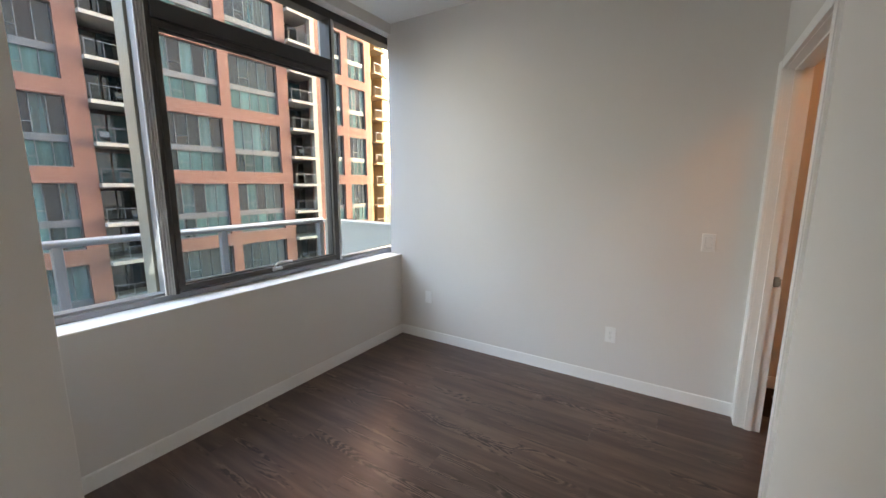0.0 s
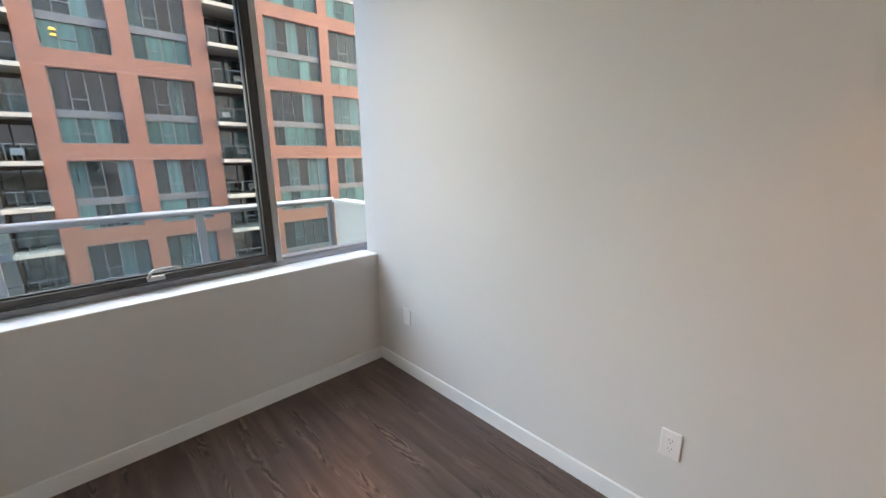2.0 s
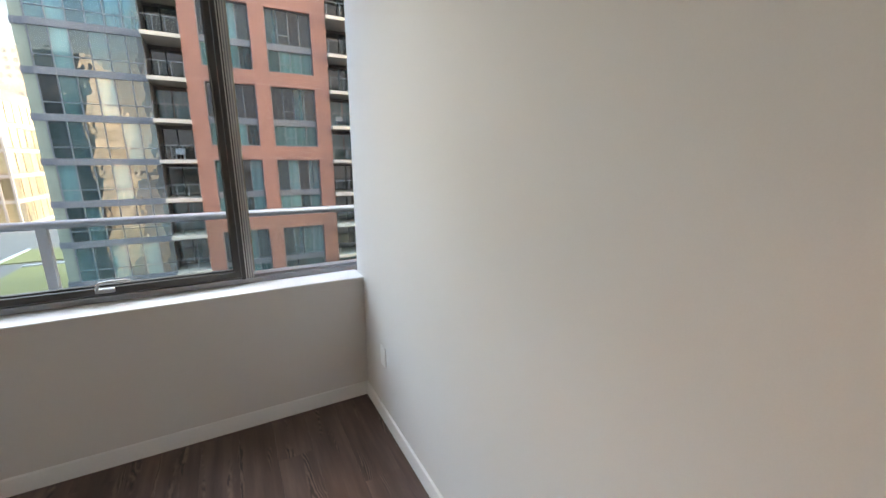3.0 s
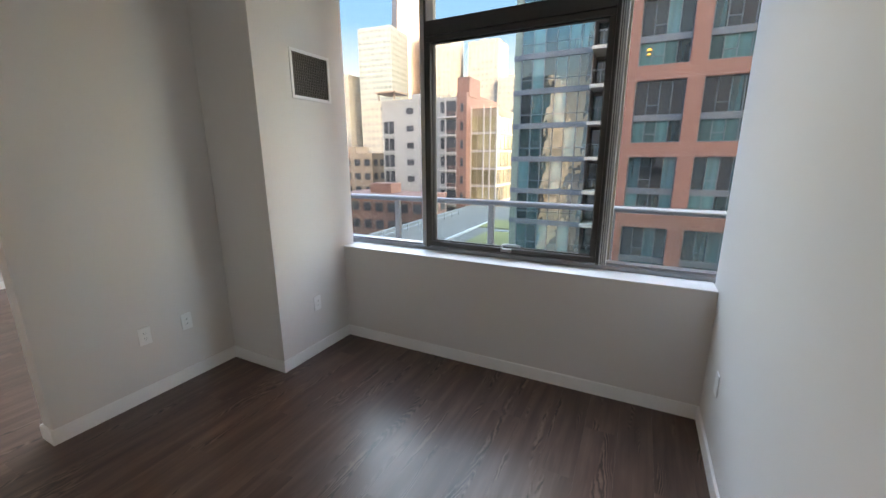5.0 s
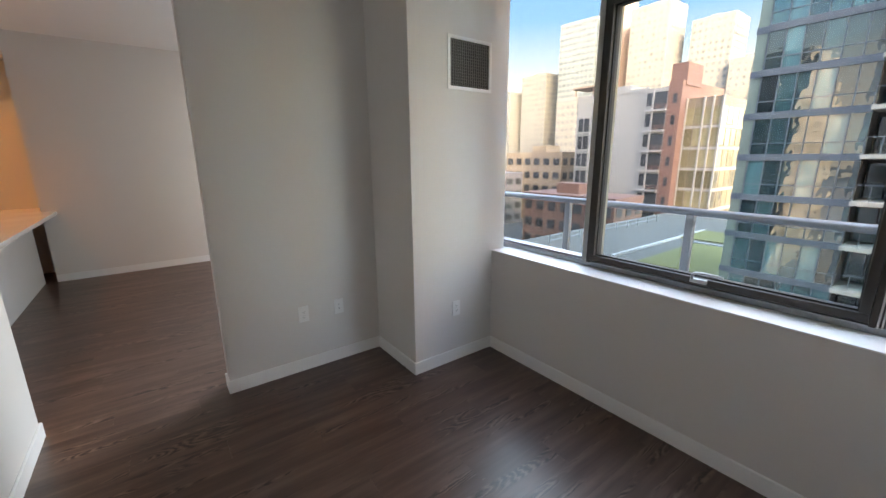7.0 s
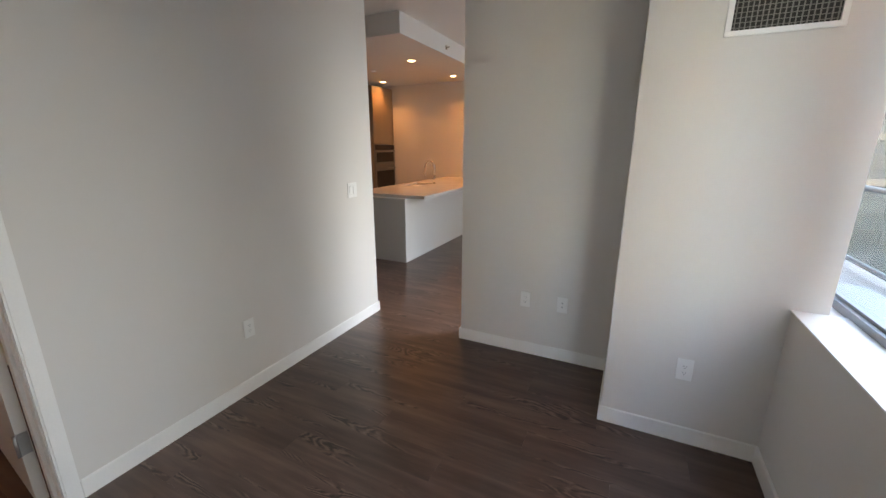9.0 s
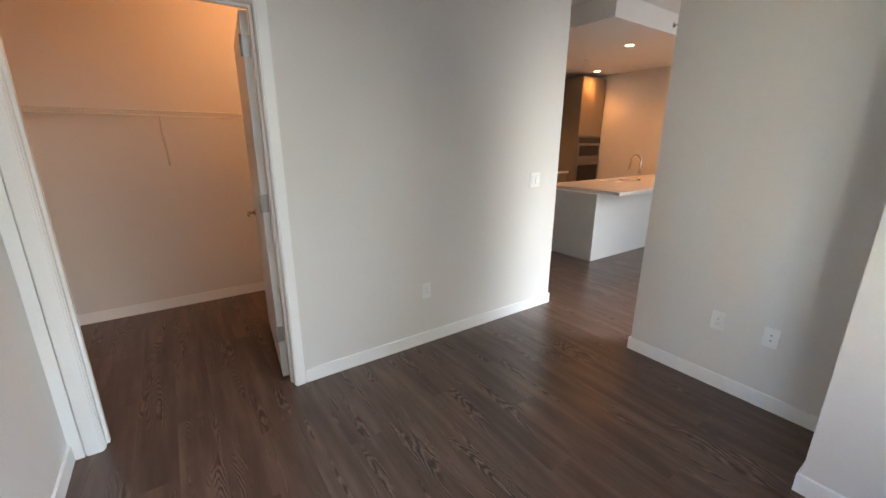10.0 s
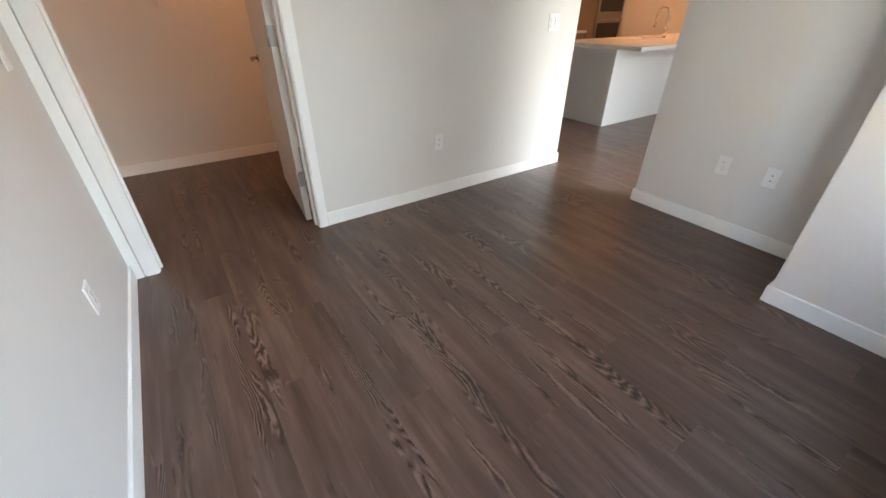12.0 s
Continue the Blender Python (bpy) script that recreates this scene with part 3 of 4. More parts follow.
part("spray_head", rod(bmesh.new(), (0, -0.174, 0.215), (0, -0.180, 0.13), 0.015, 0.017, 14), NICKEL, fau, smooth=True)
part("lever", rod(bmesh.new(), (0.018, 0, 0.11), (0.085, 0, 0.14), 0.006), NICKEL, fau, smooth=True)

TX0, TX1, TY = KX + 0.02, -7.34, -5.55
tall = empty("oven_cabinet", (0, 0, 0), "tall taupe cabinet with two built-in ovens", "cabinet")
part("carcass", B((TX0, TX1, KY, TY - 0.02, 0.1, 2.71)), CABINET, tall)
part("cabinet_door", B((TX0 + 0.002, TX1 - 0.002, TY - 0.02, TY, 1.60, 2.70), bevel=0.002), CABINET, tall)
part("drawer_front", B((TX0 + 0.002, TX1 - 0.002, TY - 0.02, TY, 0.1, 0.42), bevel=0.002), CABINET, tall)
part("plinth", B((TX0, TX1, KY, TY - 0.08, 0, 0.1)), DARK, tall)
mw = empty("built_in_microwave", (0, 0, 0), "built-in steel microwave with dark glass", "microwave")
part("panel", B((TX0 + 0.01, TX1 - 0.01, TY - 0.018, TY + 0.012, 1.17, 1.58), bevel=0.003), STEEL, mw)
part("control_strip", B((TX0 + 0.02, TX1 - 0.02, TY + 0.013, TY + 0.017, 1.47, 1.57)), BLACKGLASS, mw, "black glass control strip")
part("door_glass", B((TX0 + 0.06, TX1 - 0.06, TY + 0.013, TY + 0.018, 1.22, 1.42)), BLACKGLASS, mw, "black glass door")
part("handle", rod(bmesh.new(), (TX0 + 0.05, TY + 0.055, 1.445), (TX1 - 0.05, TY + 0.055, 1.445), 0.010), STEEL, mw, smooth=True)
ov = empty("built_in_oven", (0, 0, 0), "built-in steel oven with a dark glass door", "oven")
part("panel", B((TX0 + 0.01, TX1 - 0.01, TY - 0.018, TY + 0.012, 0.44, 1.16), bevel=0.003), STEEL, ov)
part("door_glass", B((TX0 + 0.05, TX1 - 0.05, TY + 0.013, TY + 0.018, 0.52, 1.04)), BLACKGLASS, ov, "black glass oven door")
part("handle", rod(bmesh.new(), (TX0 + 0.05, TY + 0.06, 1.09), (TX1 - 0.05, TY + 0.06, 1.09), 0.011), STEEL, ov, smooth=True)
for i, x in enumerate((-7.32, -6.56)):
    bc = empty("base_cabinet", (0, 0, 0), "taupe kitchen base cabinet", "cabinet", "kitchen base cabinets")
    part("carcass", B((x, x + 0.755, KY, -5.74, 0.1, 0.875)), CABINET, bc)
    part("cabinet_door", B((x + 0.003, x + 0.376, -5.74, -5.72, 0.11, 0.87), bevel=0.002), CABINET, bc)
    part("cabinet_door", B((x + 0.380, x + 0.752, -5.74, -5.72, 0.11, 0.87), bevel=0.002), CABINET, bc)
    part("plinth", B((x, x + 0.755, KY, -5.80, 0, 0.1)), DARK, bc)
    uc = empty("wall_cabinet", (0, 0, 0), "taupe kitchen wall cabinet under the soffit", "cabinet", "kitchen wall cabinets")
    part("carcass", B((x, x + 0.755, KY, -5.98, 1.45, 2.71)), CABINET, uc)
    part("cabinet_door", B((x + 0.003, x + 0.376, -5.98, -5.96, 1.45, 2.705), bevel=0.002), CABINET, uc)
    part("cabinet_door", B((x + 0.380, x + 0.752, -5.98, -5.96, 1.45, 2.705), bevel=0.002), CABINET, uc)
tagged(part("worktop", B((-7.335, -5.80, KY, -5.70, 0.877, 0.917)), QUARTZ), "white quartz worktop along the kitchen wall", "worktop")


def downlight(x, y, z, watts):
    d = empty("downlight", (x, y, z), "round recessed ceiling light giving warm light", "downlight", "kitchen downlights")
    bm = bmesh.new()
    for r0, r1, z0, z1 in ((0.075, 0.055, 0.0, -0.006),):
        a = [bm.verts.new((r0 * math.cos(t), r0 * math.sin(t), z0)) for t in (2 * math.pi * i / 28 for i in range(28))]
        c = [bm.verts.new((r1 * math.cos(t), r1 * math.sin(t), z1)) for t in (2 * math.pi * i / 28 for i in range(28))]
        for i in range(28):
            bm.faces.new((a[i], a[(i + 1) % 28], c[(i + 1) % 28], c[i]))
    part("trim_ring", bm, TRIM, d)
    part("lens", rod(bmesh.new(), (0, 0, -0.0045), (0, 0, -0.001), 0.05, seg=28), LAMPGLOW, d, "glowing warm lens")
    lamp = bpy.data.lights.new("downlight_lamp", "SPOT")
    lamp.energy, lamp.color, lamp.spot_size, lamp.spot_blend, lamp.shadow_soft_size = watts, (1.0, 0.43, 0.14), radians(132), 1.0, 0.07
    new("downlight_lamp", lamp).matrix_world = look((x, y, z - 0.012), (x, y, 0))


for x, y in ((-6.07, -3.90), (-7.53, -3.88), (-7.55, -5.42), (-6.07, -5.42)):
    downlight(x, y, 2.785, 2.5)
spr = empty("sprinkler", (-5.95, -3.27, 2.88), "small steel sidewall sprinkler head", "sprinkler")
part("head", rod(rod(bmesh.new(), (0, 0, 0), (0, 0.008, 0), 0.03, seg=16), (0, 0.008, 0), (0, 0.05, 0), 0.010), NICKEL, spr, smooth=True)
det = empty("ceiling_sensor", (-6.48, -4.88, 2.785), "small white disc sensor on the kitchen ceiling", "sensor")
part("disc", rod(bmesh.new(), (0, 0, -0.02), (0, 0, 0), 0.035, 0.045, 20), PLASTIC, det)

# warm lamp on the closet ceiling, behind the open door
cl = empty("closet_ceiling_light", (-1.42, -3.85, H), "round closet ceiling light giving warm light", "ceiling light")
part("rim", rod(bmesh.new(), (0, 0, -0.03), (0, 0, 0), 0.14, seg=28), TRIM, cl)
part("diffuser", rod(bmesh.new(), (0, 0, -0.055), (0, 0, -0.03), 0.09, 0.125, 28), LAMPGLOW, cl)
lamp = bpy.data.lights.new("closet_lamp", "POINT")
lamp.energy, lamp.color, lamp.shadow_soft_size = 0.36, (1.0, 0.29, 0.055), 0.12
new("closet_lamp", lamp).location = (-1.42, -3.85, H - 0.14)


# ---- balcony outside the window ----
structure("balcony_slab", B((-8.4, 3.2, 0.3, 2.15, -0.22, -0.02)), CONC, "grey concrete balcony slab")
RY, RZ = 2.0, 1.035
rail = empty("balcony_railing", (0, RY, 0), "silver metal balcony railing with clear glass panels", "railing")
part("top_rail", tube(bmesh.new(), [(-8.0, 0, RZ - 0.01), (0.72, 0, RZ - 0.01)], 0.036, 16), RAILP, rail, "round silver top rail", smooth=True)
part("bottom_rail", B((-8.0, 0.70, -0.02, 0.02, 0.09, 0.13), bevel=0.004), RAILP, rail)
xs = [0.68 - 1.38 * i for i in range(7)]
for x in xs:
    part("post", B((x - 0.035, x + 0.035, -0.03, 0.03, -0.02, RZ - 0.03), bevel=0.004), RAILP, rail, "square silver post")
for x in xs[1:]:
    g = part("glass_panel", B((x + 0.05, x + 1.33, -0.005, 0.005, 0.13, RZ - 0.06)), RAILGLASS, rail, "clear glass panel")
    g.visible_shadow = False
structure("balcony_divider", B((0.70, 0.86, 0.34, 1.93, -0.02, 1.0), (0.685, 0.875, 0.33, 1.945, 1.0, 1.035), bevel=0.004), STUCCO, "cream stucco balcony divider wall")

# ---- the building that the flat is part of ----
structure("own_building", B((-9.5, 72, -32, 0.3, -22, -0.3), (-9.5, 72, -32, 0.3, H + 0.22, 46), (-9.5, -8.45, -32, 0.3, -0.3, H + 0.22), (1.45, 72, -32, 0.3, -0.3, H + 0.22), (-8.45, 1.45, -32, -6.65, -0.3, H + 0.22)),
          mat("own_facade", (0.42, 0.40, 0.38), 0.7, vary=0.1, scale=0.3, fine=1.5), "pale concrete facade of the flat's own building")

# ---- brick apartment tower across the street ----
FY = 32.83
ST = 2.82
Z0, ZTOP = -16.0, 70.0
tower = empty("brick_apartment_tower", (0, FY, 0), "tall salmon brick apartment tower with teal windows", "building")
COLS = [(-1.53, 1.88), (2.97, 6.35), (11.87, 16.65), (17.56, 22.35), (27.7, 30.9), (31.9, 34.7)]
BALC = [(7.55, 10.75), (23.55, 26.75)]
ROWS = [7.14 + 2 * ST * k for k in range(-4, 5)]   # tops of the two-storey windows
WH = 4.57
brick = bmesh.new()
solid = sorted(COLS + BALC)
x = -2.62
for a, b in solid:
    box(brick, x, a, -0.0, 0.9, Z0, ZTOP)
    x = b
box(brick, x, 35.5, 0, 0.9, Z0, ZTOP)
for a, b in COLS:
    lo = Z0
    for top in ROWS:
        box(brick, a, b, 0.004, 0.9, lo, top - WH)
        lo = top
    box(brick, a, b, 0.004, 0.9, lo, ZTOP)
part("wall", brick, BRICK, tower, "salmon brick piers and bands")
joints = bmesh.new()
for top in ROWS[1:8]:
    box(joints, -2.62, 7.5, -0.012, 0.02, top + 0.10, top + 0.135)
    box(joints, 10.8, 23.5, -0.012, 0.02, top + 0.10, top + 0.135)
    box(joints, 26.8, 35.5, -0.012, 0.02, top + 0.10, top + 0.135)
part("control_joints", joints, JOINTM, tower, "pale joints across the brick")
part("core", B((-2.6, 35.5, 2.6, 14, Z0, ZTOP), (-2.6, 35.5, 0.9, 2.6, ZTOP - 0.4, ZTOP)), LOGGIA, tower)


def tower_window(w, n):
    """Frame mesh of one two-storey window and the mesh of one pane."""
    f = bmesh.new()
    box(f, 0, 0.07, 0.22, 0.34, 0, WH), box(f, w - 0.07, w, 0.22, 0.34, 0, WH)
    box(f, 0.07, w - 0.07, 0.22, 0.34, 0, 0.07), box(f, 0.07, w - 0.07, 0.22, 0.34, WH - 0.07, WH)
    box(f, 0.07, w - 0.07, 0.18, 0.34, 1.62, 2.10)
    step = (w - 0.14) / n
    for i in range(1, n):
        for z0, z1 in ((0.07, 1.62), (2.10, WH - 0.07)):
            box(f, 0.07 + i * step - 0.025, 0.07 + i * step + 0.025, 0.24, 0.32, z0, z1)
    i = n // 2 if n > 3 else 1
    for z in (0.62, 2.75):
        box(f, 0.07 + i * step - step + 0.025, 0.07 + i * step - 0.025 if i < n else w - 0.07, 0.24, 0.32, z, z + 0.06)
    g1, g2 = bmesh.new(), bmesh.new()
    box(g1, 0.02, step - 0.02, 0.29, 0.31, 0.07, 1.62)
    box(g2, 0.02, step - 0.02, 0.29, 0.31, 2.10, WH - 0.07)
    return mesh_of("window", f, MULLION), mesh_of("pane", g1, FARBLIND), mesh_of("pane", g2, FARPANE), step


cache = {}
for a, b in COLS:
    w = round(b - a, 2)
    n = 4 if w < 4 else 5
    if w not in cache:
        cache[w] = tower_window(w, n)
    fr, p1, p2, step = cache[w]
    for top in ROWS[1:7]:
        o = piece("window", fr, tower, (a, 0, top - WH))
        for i in range(n):
            piece("pane", p1, o, (0.07 + i * step, 0, 0))
            piece("pane", p2, o, (0.07 + i * step, 0, 0))
lampb = rod(bmesh.new(), (0.1, 0.32, 8.42), (0.1, 0.32, 8.55), 0.20, 0.08, 14)
rod(lampb, (0.1, 0.32, 8.1), (0.1, 0.32, 8.2), 0.16, 0.1, 14)
part("lit_lamp", lampb, LAMPY, tower, "amber lamp glowing in a window")
for o in tower.children:
    if o.name.startswith("lit_lamp"):
        o.location = (-0.95, -0.06, 0.9)


def loggia(a, b, depth):
    """A stack of recessed balconies: white slab edges, dark back walls, thin rails."""
    w = b - a
    slab = bmesh.new()
    box(slab, -0.02, w + 0.02, -0.55, depth, -0.26, 0)
    slab_m = mesh_of("balcony_slab", slab, CREAMC)
    r = bmesh.new()
    box(r, 0, w, -0.5, -0.46, 0.98, 1.03)
    for i in range(4):
        xx = 0.02 + i * (w - 0.06) / 3
        box(r, xx, xx + 0.04, -0.5, -0.46, 0, 0.98)
    rail_m = mesh_of("balcony_rail", r, MULLION)
    back = bmesh.new()
    box(back, 0.1, w * 0.46, depth - 0.3, depth - 0.2, 0.05, 2.25), box(back, w * 0.5, w - 0.15, depth - 0.3, depth - 0.2, 0.05, 2.25)
    back_m = mesh_of("balcony_door", back, FARPANE)
    gp = mesh_of("rail_glass", B((0.05, w - 0.05, -0.485, -0.475, 0.1, 0.95)), RAILGLASS)
    for k in range(-6, 9):
        z = 1.50 + ST * k
        o = piece("balcony_slab", slab_m, tower, (a, 0, z))
        piece("balcony_rail", rail_m, o, (0, 0, 0))
        piece("balcony_door", back_m, o, (0, 0, 0))
        piece("rail_glass", gp, o, (0, 0, 0))


for a, b in BALC:
    loggia(a, b, 2.4)
    part("fin", B((b - 0.55, b, -0.5, 0.0, Z0, ZTOP)), CREAMC, tower, "pale precast fin beside the balconies")
loggia(-4.85, -2.62, 2.4)
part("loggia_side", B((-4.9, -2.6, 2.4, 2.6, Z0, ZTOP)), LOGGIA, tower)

# balcony chairs and pots, far off
GRAVEL = mat("roof_paving", (0.085, 0.074, 0.062), 0.9, vary=0.15, scale=0.3, fine=8)
for bx, k in ((9.2, 0), (9.5, 2), (8.3, 1), (-3.6, 0), (25.0, 1), (9.6, -1)):
    ch = empty("balcony_chair", (bx, FY - 0.05, 1.50 + ST * k), "dark outdoor chair on a far balcony", "chair", "balcony chairs")
    part("seat", B((-0.3, 0.3, -0.25, 0.25, 0.36, 0.42), bevel=0.02), MULLION, ch)
    bk = part("backrest", B((-0.3, 0.3, -0.03, 0.03, 0, 0.42), bevel=0.02), GRAVEL if bx > 9 else MULLION, ch)
    bk.matrix_local = pose(0, 0.25, 0.4, -18)
    for lx in (-0.26, 0.26):
        for ly in (-0.2, 0.2):
            part("leg", B((lx - 0.02, lx + 0.02, ly - 0.02, ly + 0.02, 0, 0.36)), MULLION, ch)

# ---- ochre tower past the brick one, in the low sun ----
ot = empty("ochre_apartment_tower", (35.6, FY + 0.6, 0), "ochre apartment tower with balconies and teal glass", "building")
part("wall", B((0, 0.9, 0, 12, Z0, 50), (3.0, 3.5, 0, 12, Z0, 50), (0.9, 3.0, 1.8, 12, Z0, 50), (3.5, 16, 0.8, 12, Z0, 50)), OCHRE, ot)
slab_o = mesh_of("balcony_slab", B((0.9, 3.0, -0.7, 1.8, -0.25, 0)), OCHRE)
rail_o = mesh_of("balcony_rail", B((0.9, 3.0, -0.7, -0.66, 0.95, 1.02), (0.9, 0.94, -0.7, -0.66, 0, 0.95), (1.9, 1.94, -0.7, -0.66, 0, 0.95), (2.96, 3.0, -0.7, -0.66, 0, 0.95)), MULLION)
door_o = mesh_of("balcony_door", B((1.1, 2.8, 1.68, 1.8, 0.02, 2.2)), FARPANE)
pane_o = mesh_of("pane", B((0.03, 1.17, 0.6, 0.8, 0.2, ST - 0.15)), FARGLASS)
for k in range(-5, 11):
    o = piece("balcony_slab", slab_o, ot, (0, 0, 1.50 + ST * k))
    piece("balcony_rail", rail_o, o, (0, 0, 0)), piece("balcony_door", door_o, o, (0, 0, 0))
    for i in range(6):
        piece("pane", pane_o, ot, (3.6 + 1.2 * i, 0, 1.50 + ST * k))

# ---- glass tower beside it ----
gt = empty("glass_apartment_tower", (0, FY, 0), "teal glass apartment tower with grey floor bands", "building")
GX0, GX1 = -10.6, -4.85
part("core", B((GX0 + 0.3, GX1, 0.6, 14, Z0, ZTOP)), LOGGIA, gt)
bands = bmesh.new()
for k in range(-6, 12):
    z = 1.50 + ST * k
    box(bands, GX0 - 0.05, GX1, -0.05, 0.6, z - 0.38, z + 0.06)
    box(bands, GX0 - 0.75, GX0 - 0.05, 0.25, 9, z - 0.38, z + 0.06)
part("floor_bands", bands, SPANDREL, gt, "grey metal floor bands")
n = 6
step = (GX1 - GX0) / n
fm = bmesh.new()
for i in range(n):
    box(fm, i * step, i * step + 0.07, 0.02, 0.1, 0.06, ST - 0.38)
box(fm, 0, n * step, 0.02, 0.1, 0.75, 0.81)
frame_mesh = mesh_of("window", fm, MULLION)
pane_mesh = mesh_of("pane", B((0.07, step, 0.06, 0.09, 0.06, ST - 0.38)), FARGLASS)
side_mesh = mesh_of("pane", B((GX0 - 0.7, GX0 - 0.1, 0.30, 0.33, 0.06, ST - 0.38), (GX0 - 0.7, GX0 - 0.67, 0.33, 8.9, 0.06, ST - 0.38)), mat("pale_side_glass", (0.19, 0.22, 0.18), 0.15, vary=0.25, scale=0.7))
for k in range(-6, 11):
    o = piece("window", frame_mesh, gt, (GX0, 0, 1.50 + ST * k))
    for i in range(n):
        piece("pane", pane_mesh, o, (i * step, 0, 0))
    piece("side_pane", side_mesh, gt, (0, 0, 1.50 + ST * k))

# ---- far buildings ----
WHITEW = mat("white_render_wall", (0.15, 0.148, 0.145), 0.85, vary=0.08, scale=0.3, fine=3)
TAN = mat("tan_brick", (0.13, 0.10, 0.074), 0.85, vary=0.15, scale=0.3, fine=4)
RUST = mat("rust_brick", (0.105, 0.055, 0.044), 0.85, vary=0.15, scale=0.3, fine=4)
PALE = mat("pale_stone_tower", (0.105, 0.102, 0.096), 0.8, vary=0.06, scale=0.1, fine=1)
GREYT = mat("grey_green_tower", (0.085, 0.098, 0.10), 0.4, vary=0.08, scale=0.1, fine=1)
BROWN = mat("brown_steel_tower", (0.11, 0.07, 0.052), 0.5, vary=0.1, scale=0.1)
DARKWIN = mat("dark_far_glass", (0.02, 0.023, 0.027), 0.55, spec=0.25, vary=0.3, scale=0.4, random_tint=0.4)
# haze over the distance is put into this paler window colour
HAZEWIN = mat("haze_paled_far_glass", (0.046, 0.053, 0.06), 0.3, vary=0.2, scale=0.4, random_tint=0.25)
WHITETRIM = mat("white_grid_trim", (0.19, 0.185, 0.178), 0.8, vary=0.06, scale=0.4)
GRASS = mat("roof_lawn", (0.12, 0.108, 0.028), 0.95, vary=0.3, scale=0.25, fine=6, bump=0.05)
ASPH = mat("asphalt", (0.05, 0.05, 0.05), 0.85, vary=0.2, scale=0.1, fine=2)


def block(name, label, x, y, z0, w, d, h, turn, wall, fronts, floors, win=DARKWIN, wfrac=0.6, hfrac=0.5, roof=True, category="building", side_cols=None):
    """A far building: body, roof parapet, and rows of separate windows set into its front and right side."""
    ob = empty(name, (0, 0, 0), label, category)
    part("body", B((0, w, 0, d, 0, h)), wall, ob)
    if roof:
        part("parapet", B((-0.15, w + 0.15, -0.15, d + 0.15, h, h + 0.9)), wall, ob)
        part("roof_house", B((w * 0.3, w * 0.55, d * 0.3, d * 0.7, h + 0.9, h + 3.4)), wall, ob)
    fh = h / floors
    cw = w / fronts
    m = mesh_of("window", B((cw * (1 - wfrac) / 2, cw * (1 + wfrac) / 2, -0.12, 0.05, fh * (1 - hfrac) / 2, fh * (1 + hfrac) / 2)), win)
    cols = side_cols if side_cols is not None else max(1, round(d / cw))
    dw = d / cols if cols else 1
    s = mesh_of("window", B((w - 0.05, w + 0.12, dw * (1 - wfrac) / 2, dw * (1 + wfrac) / 2, fh * (1 - hfrac) / 2, fh * (1 + hfrac) / 2)), win)
    for k in range(floors):
        for i in range(fronts):
            piece("window", m, ob, (i * cw, 0, k * fh))
        for i in range(cols):
            piece("window", s, ob, (0, i * dw, k * fh))
    ob.matrix_world = pose(x, y, z0, 0, 0, turn)
    return ob


GZ = -22.0
# eight-storey building with a white end wall and a half-finished brick front
cb = block("corner_apartment_building", "eight-storey white and rust brick building with open balconies", -72.5, 100, GZ, 19.6, 26, 39.0, 0, WHITEW, 1, 8, wfrac=0.12, hfrac=0.35, side_cols=0)
part("balcony_bay", B((19.6, 25.0, -0.4, 24, 0, 39.5)), WHITEW, cb)
part("brick_front", B((25.0, 28.0, -0.4, 24, 0, 40.5)), RUST, cb, "rust brick corner bay")
part("tan_side", B((28.0, 35.4, 3, 24, 0, 36.5)), TAN, cb, "tan brick wing")
# amber light in the panes is put into their base colour
AMBER = mat("amber_lit_glass", (0.13, 0.112, 0.07), 0.12, vary=0.35, scale=0.3, random_tint=0.45)
bal = mesh_of("balcony_slab", B((0, 5.0, -1.1, 0.02, -0.4, 0)), WHITETRIM)
brl = mesh_of("balcony_rail", B((1.6, 5.0, -1.1, -1.0, 0.95, 1.05), (1.6, 5.0, -1.1, -1.0, 0.45, 0.52), (3.2, 3.3, -1.1, -1.0, 0, 0.95), (4.9, 5.0, -1.1, -1.0, 0, 0.95)), BRICK)
# dark panel on the wall face, standing for the shade in a recessed balcony
opening = mesh_of("balcony_opening", B((1.9, 4.9, -0.5, -0.38, 0.1, 4.0)), DARKWIN)
narrow = mesh_of("window", B((0.1, 1.4, -0.5, -0.38, 0.9, 3.9)), DARKWIN)
pier = mesh_of("window_pier", B((1.45, 1.85, -0.62, -0.4, 0, 4.45)), WHITETRIM)
slit = mesh_of("window", B((6.2, 7.1, -0.5, -0.38, 1.0, 3.2)), DARKWIN)
amber = mesh_of("window", B((0.12, 1.72, 2.86, 3.0, 0.5, 4.3)), AMBER)
amber_side = mesh_of("window", B((35.3, 35.52, 0.2, 2.9, 0.5, 4.3)), AMBER)
band = mesh_of("band", B((28.0, 35.5, 2.72, 3.0, -0.2, 0.35), (35.4, 35.6, 3.0, 24, -0.2, 0.35)), WHITETRIM)
lwin = mesh_of("window", B((0.3, 1.7, -0.14, 0.06, 0, 3.6), (2.1, 3.7, -0.14, 0.06, 0, 3.6)), DARKWIN)
lband = mesh_of("band", B((0, 4.2, -0.3, 0, -0.5, -0.15)), WHITETRIM)
